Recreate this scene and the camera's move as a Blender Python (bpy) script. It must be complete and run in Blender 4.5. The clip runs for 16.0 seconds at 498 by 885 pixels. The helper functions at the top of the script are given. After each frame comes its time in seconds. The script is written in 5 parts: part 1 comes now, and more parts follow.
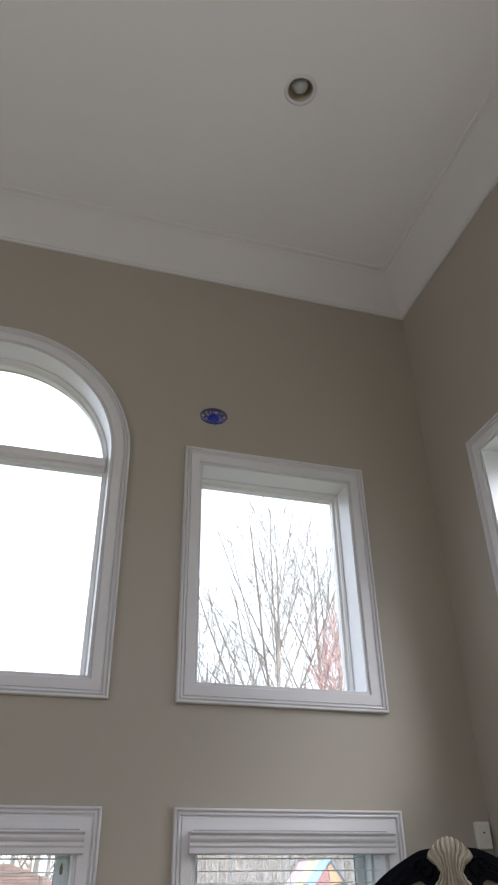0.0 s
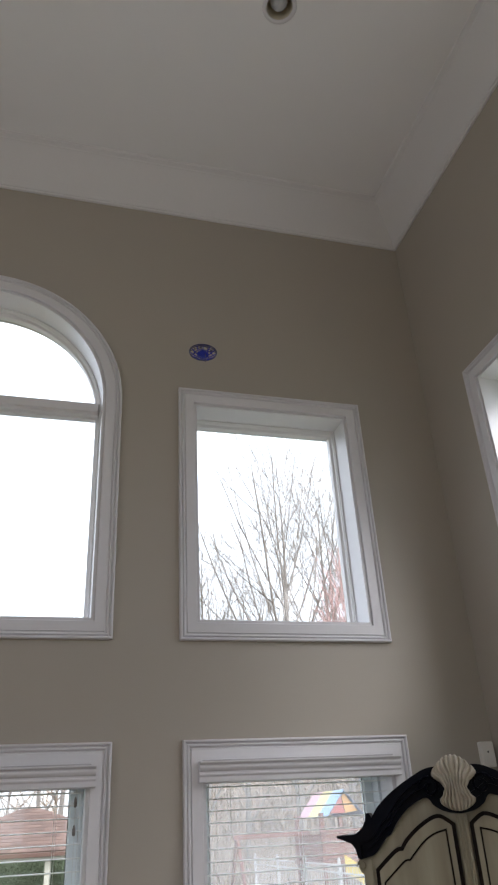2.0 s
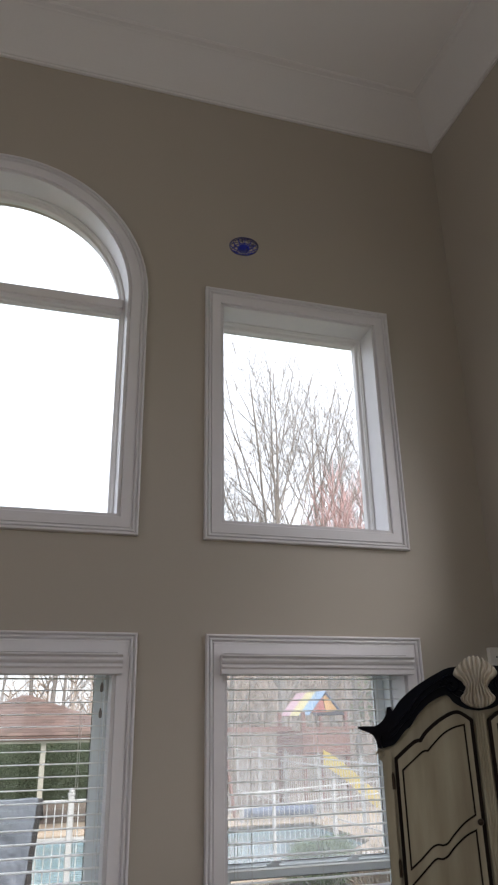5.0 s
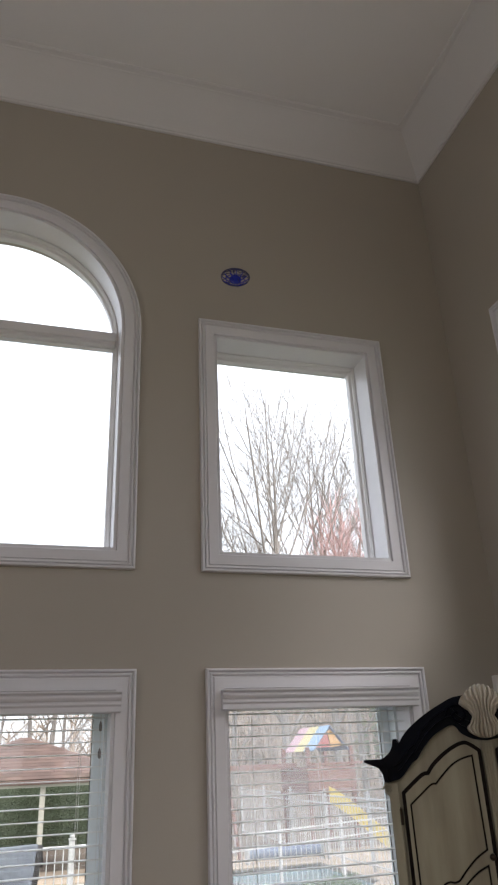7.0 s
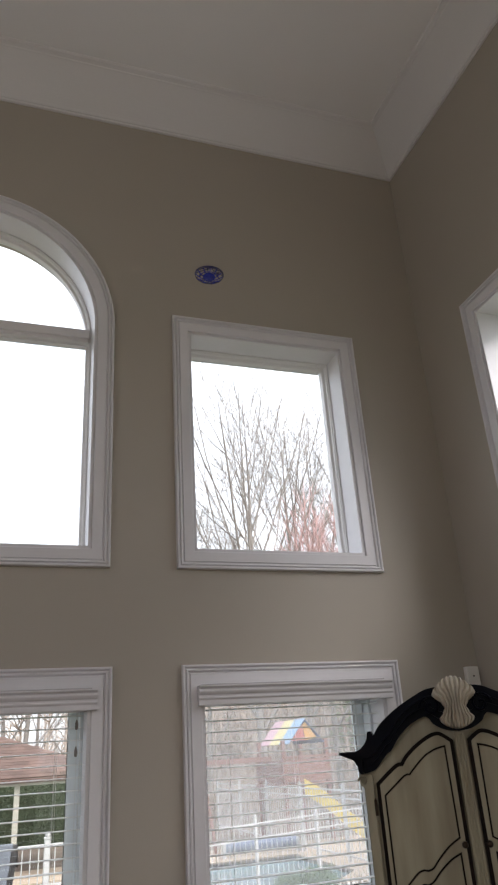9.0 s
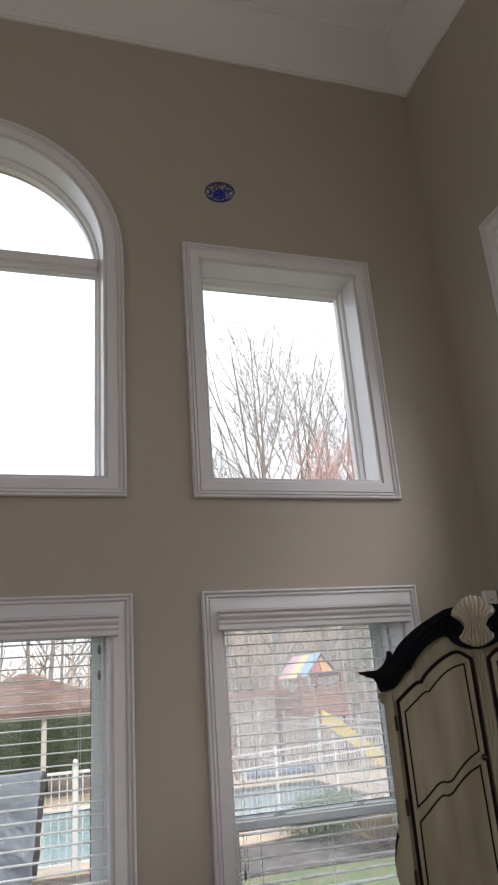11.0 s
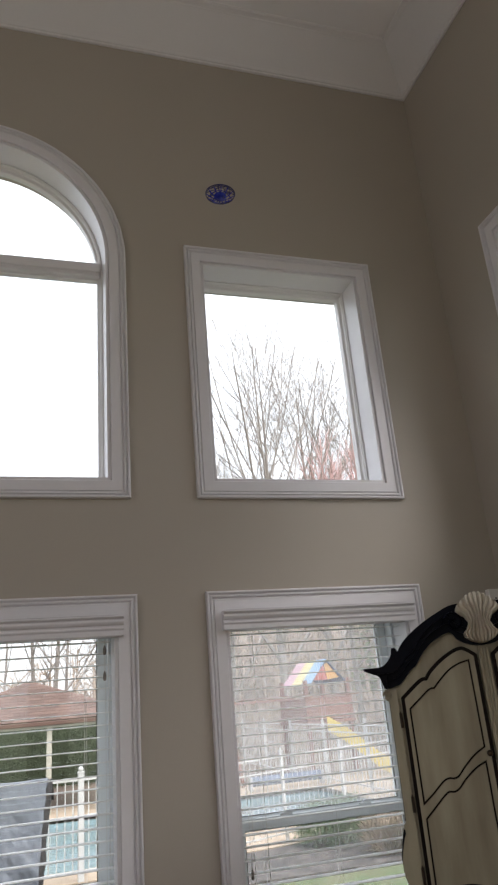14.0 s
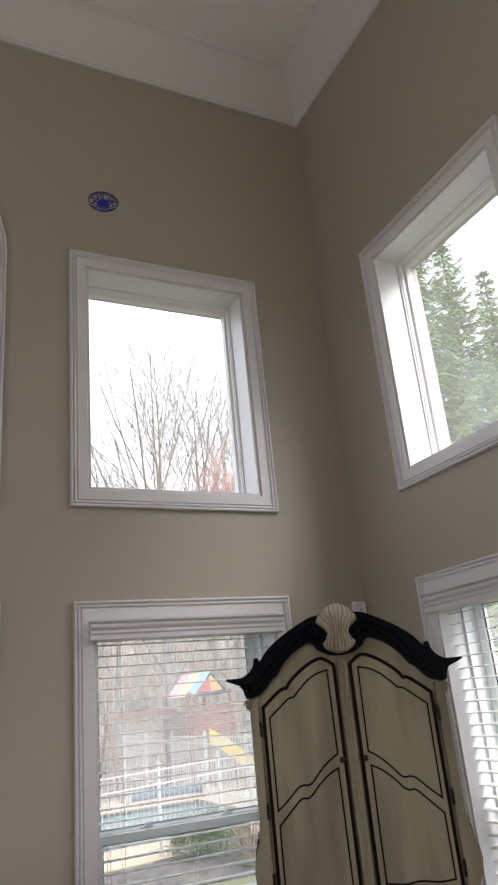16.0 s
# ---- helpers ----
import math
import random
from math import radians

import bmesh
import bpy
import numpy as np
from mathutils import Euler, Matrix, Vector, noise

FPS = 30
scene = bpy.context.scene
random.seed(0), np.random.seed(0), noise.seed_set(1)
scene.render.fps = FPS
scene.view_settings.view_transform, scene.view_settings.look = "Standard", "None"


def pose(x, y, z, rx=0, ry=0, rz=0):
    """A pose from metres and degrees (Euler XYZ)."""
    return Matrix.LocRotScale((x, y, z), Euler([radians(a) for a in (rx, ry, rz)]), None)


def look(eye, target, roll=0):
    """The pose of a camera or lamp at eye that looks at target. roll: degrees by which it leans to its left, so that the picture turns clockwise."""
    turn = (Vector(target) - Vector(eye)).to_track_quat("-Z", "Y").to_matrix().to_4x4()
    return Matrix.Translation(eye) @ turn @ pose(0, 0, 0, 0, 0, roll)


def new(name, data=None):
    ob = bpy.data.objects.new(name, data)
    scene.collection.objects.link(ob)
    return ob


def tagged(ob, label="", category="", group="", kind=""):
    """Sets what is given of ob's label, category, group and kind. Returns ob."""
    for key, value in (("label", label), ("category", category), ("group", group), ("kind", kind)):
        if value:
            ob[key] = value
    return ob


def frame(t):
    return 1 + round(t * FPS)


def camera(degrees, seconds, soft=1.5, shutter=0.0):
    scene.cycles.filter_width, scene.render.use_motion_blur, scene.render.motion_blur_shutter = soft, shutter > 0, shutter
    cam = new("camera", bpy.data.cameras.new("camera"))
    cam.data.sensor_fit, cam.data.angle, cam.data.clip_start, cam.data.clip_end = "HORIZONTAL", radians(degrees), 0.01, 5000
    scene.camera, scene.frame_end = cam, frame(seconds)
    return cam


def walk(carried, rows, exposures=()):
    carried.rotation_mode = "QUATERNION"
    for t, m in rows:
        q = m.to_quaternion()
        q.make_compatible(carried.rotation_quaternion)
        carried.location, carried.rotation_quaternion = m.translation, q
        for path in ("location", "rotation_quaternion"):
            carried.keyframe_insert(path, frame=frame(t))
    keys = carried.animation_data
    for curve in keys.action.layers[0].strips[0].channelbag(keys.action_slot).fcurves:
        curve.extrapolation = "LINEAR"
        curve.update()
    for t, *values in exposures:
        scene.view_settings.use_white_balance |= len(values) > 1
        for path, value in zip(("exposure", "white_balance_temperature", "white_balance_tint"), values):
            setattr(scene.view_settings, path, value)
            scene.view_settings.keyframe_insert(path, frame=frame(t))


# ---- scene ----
cam = camera(38.6, 16.0, soft=2.3)
# the phone's picture darkens a little once it has tilted down to the windows
EXPOSURES = [(0, 2.45, 6150, 12), (1.5, 2.30, 6200, 13), (3.5, 2.06, 6400, 14), (4.2, 1.95, 6450, 15), (7, 2.04, 6500, 15), (12.5, 2.03, 6600, 15), (14.5, 2.05, 6600, 14), (16, 2.27, 6600, 14)]
PATH = [
    (0, (0.093, 0.18, 1.868), (0.578, 1.795, 2.943), -0.9),
    (0.5, (0.109, 0.182, 1.859), (0.583, 1.806, 2.926), -1.5),
    (1, (0.115, 0.184, 1.858), (0.601, 1.821, 2.899), -2.5),
    (1.5, (0.142, 0.216, 1.834), (0.632, 1.874, 2.838), -3.2),
    (2, (0.152, 0.245, 1.831), (0.65, 1.931, 2.785), -3.3),
    (2.5, (0.133, 0.258, 1.833), (0.646, 1.967, 2.735), -3.4),
    (3, (0.131, 0.259, 1.801), (0.633, 1.998, 2.652), -3.8),
    (3.5, (0.12, 0.266, 1.752), (0.598, 2.045, 2.531), -3.1),
    (4, (0.033, 0.341, 1.778), (0.55, 2.14, 2.481), -0.3),
    (6.5, (-0.046, 0.392, 1.812), (0.531, 2.127, 2.624), -2.6),
    (7, (-0.02, 0.397, 1.8), (0.523, 2.139, 2.619), -2.5),
    (7.5, (-0.022, 0.39, 1.821), (0.535, 2.13, 2.633), -2.5),
    (8, (-0.022, 0.367, 1.818), (0.563, 2.097, 2.635), -3.1),
    (8.5, (-0.03, 0.372, 1.81), (0.578, 2.095, 2.623), -3.6),
    (11, (-0.022, 0.465, 1.741), (0.567, 2.259, 2.4), -4.3),
    (11.5, (-0.011, 0.49, 1.695), (0.562, 2.308, 2.302), -5.0),
    (12, (-0.034, 0.491, 1.642), (0.547, 2.321, 2.201), -5.9),
    (12.5, (-0.012, 0.501, 1.632), (0.559, 2.351, 2.135), -6.1),
    (13, (-0.019, 0.521, 1.616), (0.561, 2.376, 2.09), -5.7),
    (13.5, (-0.04, 0.506, 1.644), (0.545, 2.342, 2.179), -5.0),
    (14, (-0.027, 0.46, 1.698), (0.554, 2.249, 2.378), -4.8),
    (14.5, (-0.005, 0.41, 1.722), (0.607, 2.138, 2.521), -5.7),
    (15, (0.028, 0.385, 1.724), (0.703, 2.067, 2.571), -6.8),
    (15.5, (0.05, 0.397, 1.712), (0.817, 2.057, 2.521), -6.8),
    (16, (0.065, 0.393, 1.68), (0.912, 2.07, 2.365), -5.5),
]
walk(cam, [(t, look(eye, target, roll)) for t, eye, target, roll in PATH], exposures=EXPOSURES)

# ---------------------------------------------------------------- world and light
SKY = 0.10
world = bpy.data.worlds.new("overcast_sky")
scene.world = world
world.use_nodes = True
_n, _l = world.node_tree.nodes, world.node_tree.links
_n.clear()
_sky = _n.new("ShaderNodeTexSky")
_sky.sky_type = 'NISHITA'
_sky.sun_disc = False
_sky.sun_elevation, _sky.sun_rotation = radians(44), radians(142)
_sky.dust_density, _sky.air_density = 2.0, 1.0
_hs = _n.new("ShaderNodeHueSaturation")
_hs.inputs["Saturation"].default_value = 0.35
# an overcast sky is brighter overhead than at the horizon
_tc = _n.new("ShaderNodeTexCoord")
_sx = _n.new("ShaderNodeSeparateXYZ")
_grad = _n.new("ShaderNodeMapRange")
_grad.inputs["From Min"].default_value, _grad.inputs["From Max"].default_value = 0.0, 1.0
_grad.inputs["To Min"].default_value, _grad.inputs["To Max"].default_value = 0.65, 1.7
_cloud = _n.new("ShaderNodeMix")
_cloud.data_type, _cloud.blend_type = 'RGBA', 'MULTIPLY'
_cloud.inputs["Factor"].default_value = 1.0
_bg = _n.new("ShaderNodeBackground")
_bg.inputs["Strength"].default_value = SKY
_ow = _n.new("ShaderNodeOutputWorld")
_l.new(_tc.outputs["Generated"], _sx.inputs["Vector"])
_l.new(_sx.outputs["Z"], _grad.inputs["Value"])
_l.new(_sky.outputs["Color"], _hs.inputs["Color"])
# cloud evens the sky out: grey-white all round, a little brighter towards the sun
_even = _n.new("ShaderNodeMix")
_even.data_type = 'RGBA'
_even.inputs["Factor"].default_value = 0.65
_even.inputs["B"].default_value = (5.7, 6.0, 6.4, 1)
_l.new(_hs.outputs["Color"], _even.inputs["A"])
_l.new(_even.outputs["Result"], _cloud.inputs["A"])
_l.new(_grad.outputs["Result"], _cloud.inputs["B"])
_l.new(_cloud.outputs["Result"], _bg.inputs["Color"])
_l.new(_bg.outputs["Background"], _ow.inputs["Surface"])

sun = bpy.data.lights.new("sun", 'SUN')
sun.energy, sun.angle, sun.color = 1.0, radians(40), (1.0, 0.985, 0.96)
new("sun", sun).matrix_world = look((7, -9, 11), (0, 0, 0))


# power of added fill lamps, set in assumed openings of unseen walls
SIDE_FILL, BACK_FILL = 3.3, 0.3


def fill_light(name, m, w, h, power):
    lamp = bpy.data.lights.new(name, 'AREA')
    lamp.shape, lamp.size, lamp.size_y, lamp.energy = 'RECTANGLE', w, h, power
    lamp.color = (0.95, 0.94, 0.97)
    new(name, lamp).matrix_world = m


# ---------------------------------------------------------------- materials
def mat(name, base, rough=0.5, metal=0.0, vary=0.06, scale=6.0, fine=90.0, bump=0.02, dist=0.002,
        second=None, amount=0.0, random=0.0, coat=0.0, stretch=(1, 1, 1), spec=0.5):
    """A surface with wear at two scales: base colour, a second colour mixed in by large noise, fine grain as relief."""
    m = bpy.data.materials.new(name)
    m.use_nodes = True
    nt = m.node_tree
    N, L = nt.nodes, nt.links
    b = N["Principled BSDF"]
    b.inputs["Roughness"].default_value = rough
    b.inputs["Metallic"].default_value = metal
    b.inputs["Coat Weight"].default_value = coat
    b.inputs["Specular IOR Level"].default_value = spec
    tc = N.new("ShaderNodeTexCoord")
    mp = N.new("ShaderNodeMapping")
    mp.inputs["Scale"].default_value = stretch
    L.new(tc.outputs["Object"], mp.inputs["Vector"])
    big = N.new("ShaderNodeTexNoise")
    big.inputs["Scale"].default_value = scale
    big.inputs["Detail"].default_value = 5
    L.new(mp.outputs["Vector"], big.inputs["Vector"])
    small = N.new("ShaderNodeTexNoise")
    small.inputs["Scale"].default_value = fine
    small.inputs["Detail"].default_value = 4
    L.new(mp.outputs["Vector"], small.inputs["Vector"])
    mix = N.new("ShaderNodeMix")
    mix.data_type = 'RGBA'
    mix.inputs["A"].default_value = (*base, 1)
    two = second or tuple(c * 0.75 for c in base)
    mix.inputs["B"].default_value = (*two, 1)
    ramp = N.new("ShaderNodeMapRange")
    ramp.inputs["From Min"].default_value, ramp.inputs["From Max"].default_value = 0.42, 0.68
    ramp.inputs["To Max"].default_value = amount if second else vary * 2.5
    L.new(big.outputs["Fac"], ramp.inputs["Value"])
    L.new(ramp.outputs["Result"], mix.inputs["Factor"])
    hsv = N.new("ShaderNodeHueSaturation")
    val = N.new("ShaderNodeMapRange")
    val.inputs["To Min"].default_value, val.inputs["To Max"].default_value = 1 - vary, 1 + vary
    L.new(small.outputs["Fac"], val.inputs["Value"])
    last = val.outputs["Result"]
    if random:
        info = N.new("ShaderNodeObjectInfo")
        rr = N.new("ShaderNodeMapRange")
        rr.inputs["To Min"].default_value, rr.inputs["To Max"].default_value = 1 - random, 1 + random
        L.new(info.outputs["Random"], rr.inputs["Value"])
        mul = N.new("ShaderNodeMath")
        mul.operation = 'MULTIPLY'
        L.new(last, mul.inputs[0])
        L.new(rr.outputs["Result"], mul.inputs[1])
        last = mul.outputs["Value"]
    L.new(last, hsv.inputs["Value"])
    L.new(mix.outputs["Result"], hsv.inputs["Color"])
    L.new(hsv.outputs["Color"], b.inputs["Base Color"])
    rg = N.new("ShaderNodeMapRange")
    rg.inputs["To Min"].default_value, rg.inputs["To Max"].default_value = max(0.02, rough - 0.07), min(1, rough + 0.07)
    L.new(big.outputs["Fac"], rg.inputs["Value"])
    L.new(rg.outputs["Result"], b.inputs["Roughness"])
    if bump:
        bp = N.new("ShaderNodeBump")
        bp.inputs["Strength"].default_value = min(1, bump * 10)
        bp.inputs["Distance"].default_value = dist
        L.new(small.outputs["Fac"], bp.inputs["Height"])
        L.new(bp.outputs["Normal"], b.inputs["Normal"])
    return m


M_WALL = mat("taupe_wall_paint", (0.404, 0.367, 0.314), 0.62, vary=0.025, scale=1.2, fine=160, bump=0.03, dist=0.001)
M_CEIL = mat("ceiling_paint", (0.86, 0.86, 0.87), 0.8, vary=0.02, scale=0.9, fine=120, bump=0.03, dist=0.001)
M_TRIM = mat("white_trim_paint", (0.70, 0.69, 0.715), 0.35, vary=0.02, scale=3, fine=50, bump=0.01, dist=0.0006)
M_CROWN = mat("crown_paint", (0.72, 0.715, 0.725), 0.42, vary=0.02, scale=2, fine=60, bump=0.012, dist=0.0008)
M_VINYL = mat("white_vinyl_sash", (0.76, 0.80, 0.82), 0.32, vary=0.02, scale=4, fine=80, bump=0.0)
M_SASH = mat("white_painted_sash", (0.74, 0.725, 0.73), 0.36, vary=0.02, scale=4, fine=80, bump=0.01, dist=0.0005)
M_SLAT = mat("white_blind_slat", (0.80, 0.81, 0.80), 0.45, vary=0.02, scale=8, fine=120, bump=0.008, dist=0.0005)
M_CORD = mat("blind_cord", (0.72, 0.72, 0.70), 0.8, vary=0.05, scale=40, fine=300, bump=0.02, dist=0.0004)
M_FLOOR = mat("oak_floor", (0.30, 0.19, 0.11), 0.38, vary=0.12, scale=3, fine=60, bump=0.02, random=0.15, stretch=(1, 8, 1))
M_CREAM = mat("distressed_cream_paint", (0.350, 0.318, 0.225), 0.48, vary=0.06, scale=5, fine=45, bump=0.03, dist=0.001,
              second=(0.19, 0.16, 0.105), amount=0.9, stretch=(1.6, 1.6, 0.22))
M_BLACK = mat("black_lacquer", (0.0020, 0.0028, 0.0070), 0.3, spec=0.06, vary=0.2, scale=7, fine=60, bump=0.02, dist=0.001,
              second=(0.007, 0.005, 0.005), amount=0.35)
M_EDGE = mat("dark_umber_paint", (0.006, 0.0035, 0.003), 0.45, spec=0.08, vary=0.2, scale=12, fine=80, bump=0.02, dist=0.0006,
             second=(0.022, 0.012, 0.009), amount=0.5)
M_SHELL = mat("cream_shell_paint", (0.50, 0.455, 0.37), 0.5, vary=0.08, scale=30, fine=120, bump=0.03, dist=0.0008,
              second=(0.30, 0.23, 0.15), amount=0.4)
M_BRASS = mat("dark_bronze", (0.05, 0.035, 0.025), 0.4, metal=0.8, vary=0.15, scale=50, fine=200, bump=0.02, dist=0.0005)
M_TASSEL = mat("tassel_wood", (0.22, 0.20, 0.18), 0.5, vary=0.1, scale=60, fine=200, bump=0.01, dist=0.0003)
M_PLASTIC = mat("white_plastic", (0.75, 0.73, 0.69), 0.4, vary=0.02, scale=10, fine=150, bump=0.005, dist=0.0003)
M_DARK = mat("dark_plastic", (0.02, 0.02, 0.022), 0.4, vary=0.1, scale=30, fine=200, bump=0.005, dist=0.0003)


def glass_mat(name, tint=(1, 1, 1), veil=0.0):
    m = bpy.data.materials.new(name)
    m.use_nodes = True
    N, L = m.node_tree.nodes, m.node_tree.links
    N.clear()
    out = N.new("ShaderNodeOutputMaterial")
    tr = N.new("ShaderNodeBsdfTransparent")
    tr.inputs["Color"].default_value = (*tint, 1)
    gl = N.new("ShaderNodeBsdfGlossy")
    gl.inputs["Roughness"].default_value = 0.02
    lw = N.new("ShaderNodeLayerWeight")
    lw.inputs["Blend"].default_value = 0.5
    pw = N.new("ShaderNodeMath")
    pw.operation = 'POWER'
    pw.inputs[1].default_value = 5.0
    L.new(lw.outputs["Facing"], pw.inputs[0])
    fr = N.new("ShaderNodeMapRange")
    fr.inputs["To Min"].default_value, fr.inputs["To Max"].default_value = 0.035, 0.9
    L.new(pw.outputs["Value"], fr.inputs["Value"])
    mx = N.new("ShaderNodeMixShader")
    L.new(fr.outputs["Result"], mx.inputs["Fac"])
    L.new(tr.outputs["BSDF"], mx.inputs[1])
    L.new(gl.outputs["BSDF"], mx.inputs[2])
    last = mx.outputs["Shader"]
    # whitish scatter in the pane stands in for haze and glare over the view
    if veil:
        tl = N.new("ShaderNodeBsdfTranslucent")
        tl.inputs["Color"].default_value = (0.85, 0.86, 0.86, 1)
        tc = N.new("ShaderNodeTexCoord")
        ns = N.new("ShaderNodeTexNoise")
        ns.inputs["Scale"].default_value = 3.0
        ns.inputs["Detail"].default_value = 4
        L.new(tc.outputs["Object"], ns.inputs["Vector"])
        amt = N.new("ShaderNodeMapRange")
        amt.inputs["To Min"].default_value, amt.inputs["To Max"].default_value = veil * 0.7, veil * 1.3
        L.new(ns.outputs["Fac"], amt.inputs["Value"])
        md = N.new("ShaderNodeMixShader")
        L.new(amt.outputs["Result"], md.inputs["Fac"])
        L.new(last, md.inputs[1])
        L.new(tl.outputs["BSDF"], md.inputs[2])
        last = md.outputs["Shader"]
    L.new(last, out.inputs["Surface"])
    return m


M_GLASS = glass_mat("window_glass", (0.97, 0.99, 0.985))
# last value: how much outdoor haze and glare is put into the pane
M_HAZY = glass_mat("hazy_window_glass", (0.96, 0.98, 0.985), 0.055)
M_VEILED = glass_mat("veiled_window_glass", (0.95, 0.97, 0.97), 0.16)
M_CLEAN = glass_mat("lightly_veiled_glass", (0.96, 0.98, 0.98), 0.06)


# ---------------------------------------------------------------- mesh helpers
def part(name, bm, material, parent=None, label="", smooth=False):
    """Links a bmesh as one mesh object, under a thing where one is given."""
    me = bpy.data.meshes.new(name)
    bmesh.ops.recalc_face_normals(bm, faces=bm.faces)
    bm.to_mesh(me)
    bm.free()
    if smooth:
        for p in me.polygons:
            p.use_smooth = True
    me.materials.append(material)
    ob = new(name, me)
    if parent is not None:
        ob.parent = parent
    if label:
        ob["label"] = label
    return ob


def thing(name, m, label, category, group="", kind=""):
    ob = new(name)
    ob.empty_display_size = 0.1
    ob.matrix_world = m
    return tagged(ob, label, category, group, kind)


def add_box(bm, x0, x1, y0, y1, z0, z1, m=None):
    c = Matrix.Translation(((x0 + x1) / 2, (y0 + y1) / 2, (z0 + z1) / 2)) @ Matrix.Diagonal((abs(x1 - x0), abs(y1 - y0), abs(z1 - z0), 1))
    return bmesh.ops.create_cube(bm, size=1, matrix=(m @ c) if m else c)["verts"]


def box(x0, x1, y0, y1, z0, z1, bevel=0.0):
    bm = bmesh.new()
    add_box(bm, x0, x1, y0, y1, z0, z1)
    if bevel:
        bmesh.ops.bevel(bm, geom=bm.edges[:], offset=bevel, segments=2, affect='EDGES', profile=0.6)
    return bm


def add_tube(bm, a, b, r0, r1=None, sides=8, caps=True):
    r1 = r0 if r1 is None else r1
    a, b = Vector(a), Vector(b)
    q = (b - a).to_track_quat("Z", "Y")
    rings = []
    for p, r in ((a, r0), (b, r1)):
        rings.append([bm.verts.new(p + q @ Vector((r * math.cos(2 * math.pi * i / sides), r * math.sin(2 * math.pi * i / sides), 0))) for i in range(sides)])
    for i in range(sides):
        j = (i + 1) % sides
        bm.faces.new((rings[0][i], rings[0][j], rings[1][j], rings[1][i]))
    if caps:
        bm.faces.new(rings[0][::-1])
        bm.faces.new(rings[1])


def add_loop_sweep(bm, path, profile, closed=True):
    """Sweeps profile (offset outward, rise towards the room) along a counter-clockwise path of (x, z), mitred; the room lies at -y."""
    n = len(path)
    rings = []
    for i in range(n):
        p = Vector(path[i])
        a = Vector(path[i - 1]) if (closed or i) else None
        b = Vector(path[(i + 1) % n]) if (closed or i < n - 1) else None
        d1 = (p - a).normalized() if a is not None else None
        d2 = (b - p).normalized() if b is not None else None
        d1 = d1 if d1 is not None else d2
        d2 = d2 if d2 is not None else d1
        n1, n2 = Vector((d1.y, -d1.x)), Vector((d2.y, -d2.x))
        s = n1 + n2
        s = s / max(0.2, s.dot(n1))
        rings.append([bm.verts.new((p.x + s.x * o, -h, p.y + s.y * o)) for o, h in profile])
    for i in range(n if closed else n - 1):
        r, q = rings[i], rings[(i + 1) % n]
        for k in range(len(profile) - 1):
            bm.faces.new((r[k], q[k], q[k + 1], r[k + 1]))
    if not closed:
        for r in (rings[0], rings[-1]):
            if len(r) > 2:
                bm.faces.new(r)


def add_prism(bm, outline, y0, y1):
    """Extrudes an outline of (x, z) from y0 to y1."""
    vs = [bm.verts.new((x, y0, z)) for x, z in outline]
    es = [bm.edges.new((vs[i], vs[(i + 1) % len(vs)])) for i in range(len(vs))]
    fs = bmesh.ops.triangle_fill(bm, use_beauty=True, use_dissolve=False, edges=es)["geom"]
    fs = [f for f in fs if isinstance(f, bmesh.types.BMFace)]
    ex = bmesh.ops.extrude_face_region(bm, geom=fs)["geom"]
    bmesh.ops.translate(bm, vec=(0, y1 - y0, 0), verts=[v for v in ex if isinstance(v, bmesh.types.BMVert)])


def rect(x0, x1, z0, z1):
    return [(x0, z0), (x1, z0), (x1, z1), (x0, z1)]


def arch(x0, x1, z0, spring, seg=40):
    c, r = (x0 + x1) / 2, (x1 - x0) / 2
    return [(x0, z0), (x1, z0)] + [(c + r * math.cos(math.pi * i / seg), spring + r * math.sin(math.pi * i / seg)) for i in range(seg + 1)]


def wall_with_holes(outer, holes, thick):
    bm = bmesh.new()
    es = []
    for loop in [outer] + holes:
        vs = [bm.verts.new((x, 0, z)) for x, z in loop]
        es += [bm.edges.new((vs[i], vs[(i + 1) % len(vs)])) for i in range(len(vs))]
    fs = bmesh.ops.triangle_fill(bm, use_beauty=True, use_dissolve=False, edges=es)["geom"]
    fs = [f for f in fs if isinstance(f, bmesh.types.BMFace)]
    ex = bmesh.ops.extrude_face_region(bm, geom=fs)["geom"]
    bmesh.ops.translate(bm, vec=(0, thick, 0), verts=[v for v in ex if isinstance(v, bmesh.types.BMVert)])
    return bm


def curve_through(pts, n=6):
    """Points of a smooth line through pts."""
    out = []
    for i in range(len(pts) - 1):
        p0, p1, p2, p3 = (Vector(pts[max(0, i - 1)]), Vector(pts[i]), Vector(pts[i + 1]), Vector(pts[min(len(pts) - 1, i + 2)]))
        for k in range(n):
            t = k / n
            q = 0.5 * (2 * p1 + (p2 - p0) * t + (2 * p0 - 5 * p1 + 4 * p2 - p3) * t * t + (3 * p1 - p0 - 3 * p2 + p3) * t ** 3)
            out.append(tuple(q))
    out.append(tuple(pts[-1]))
    return out


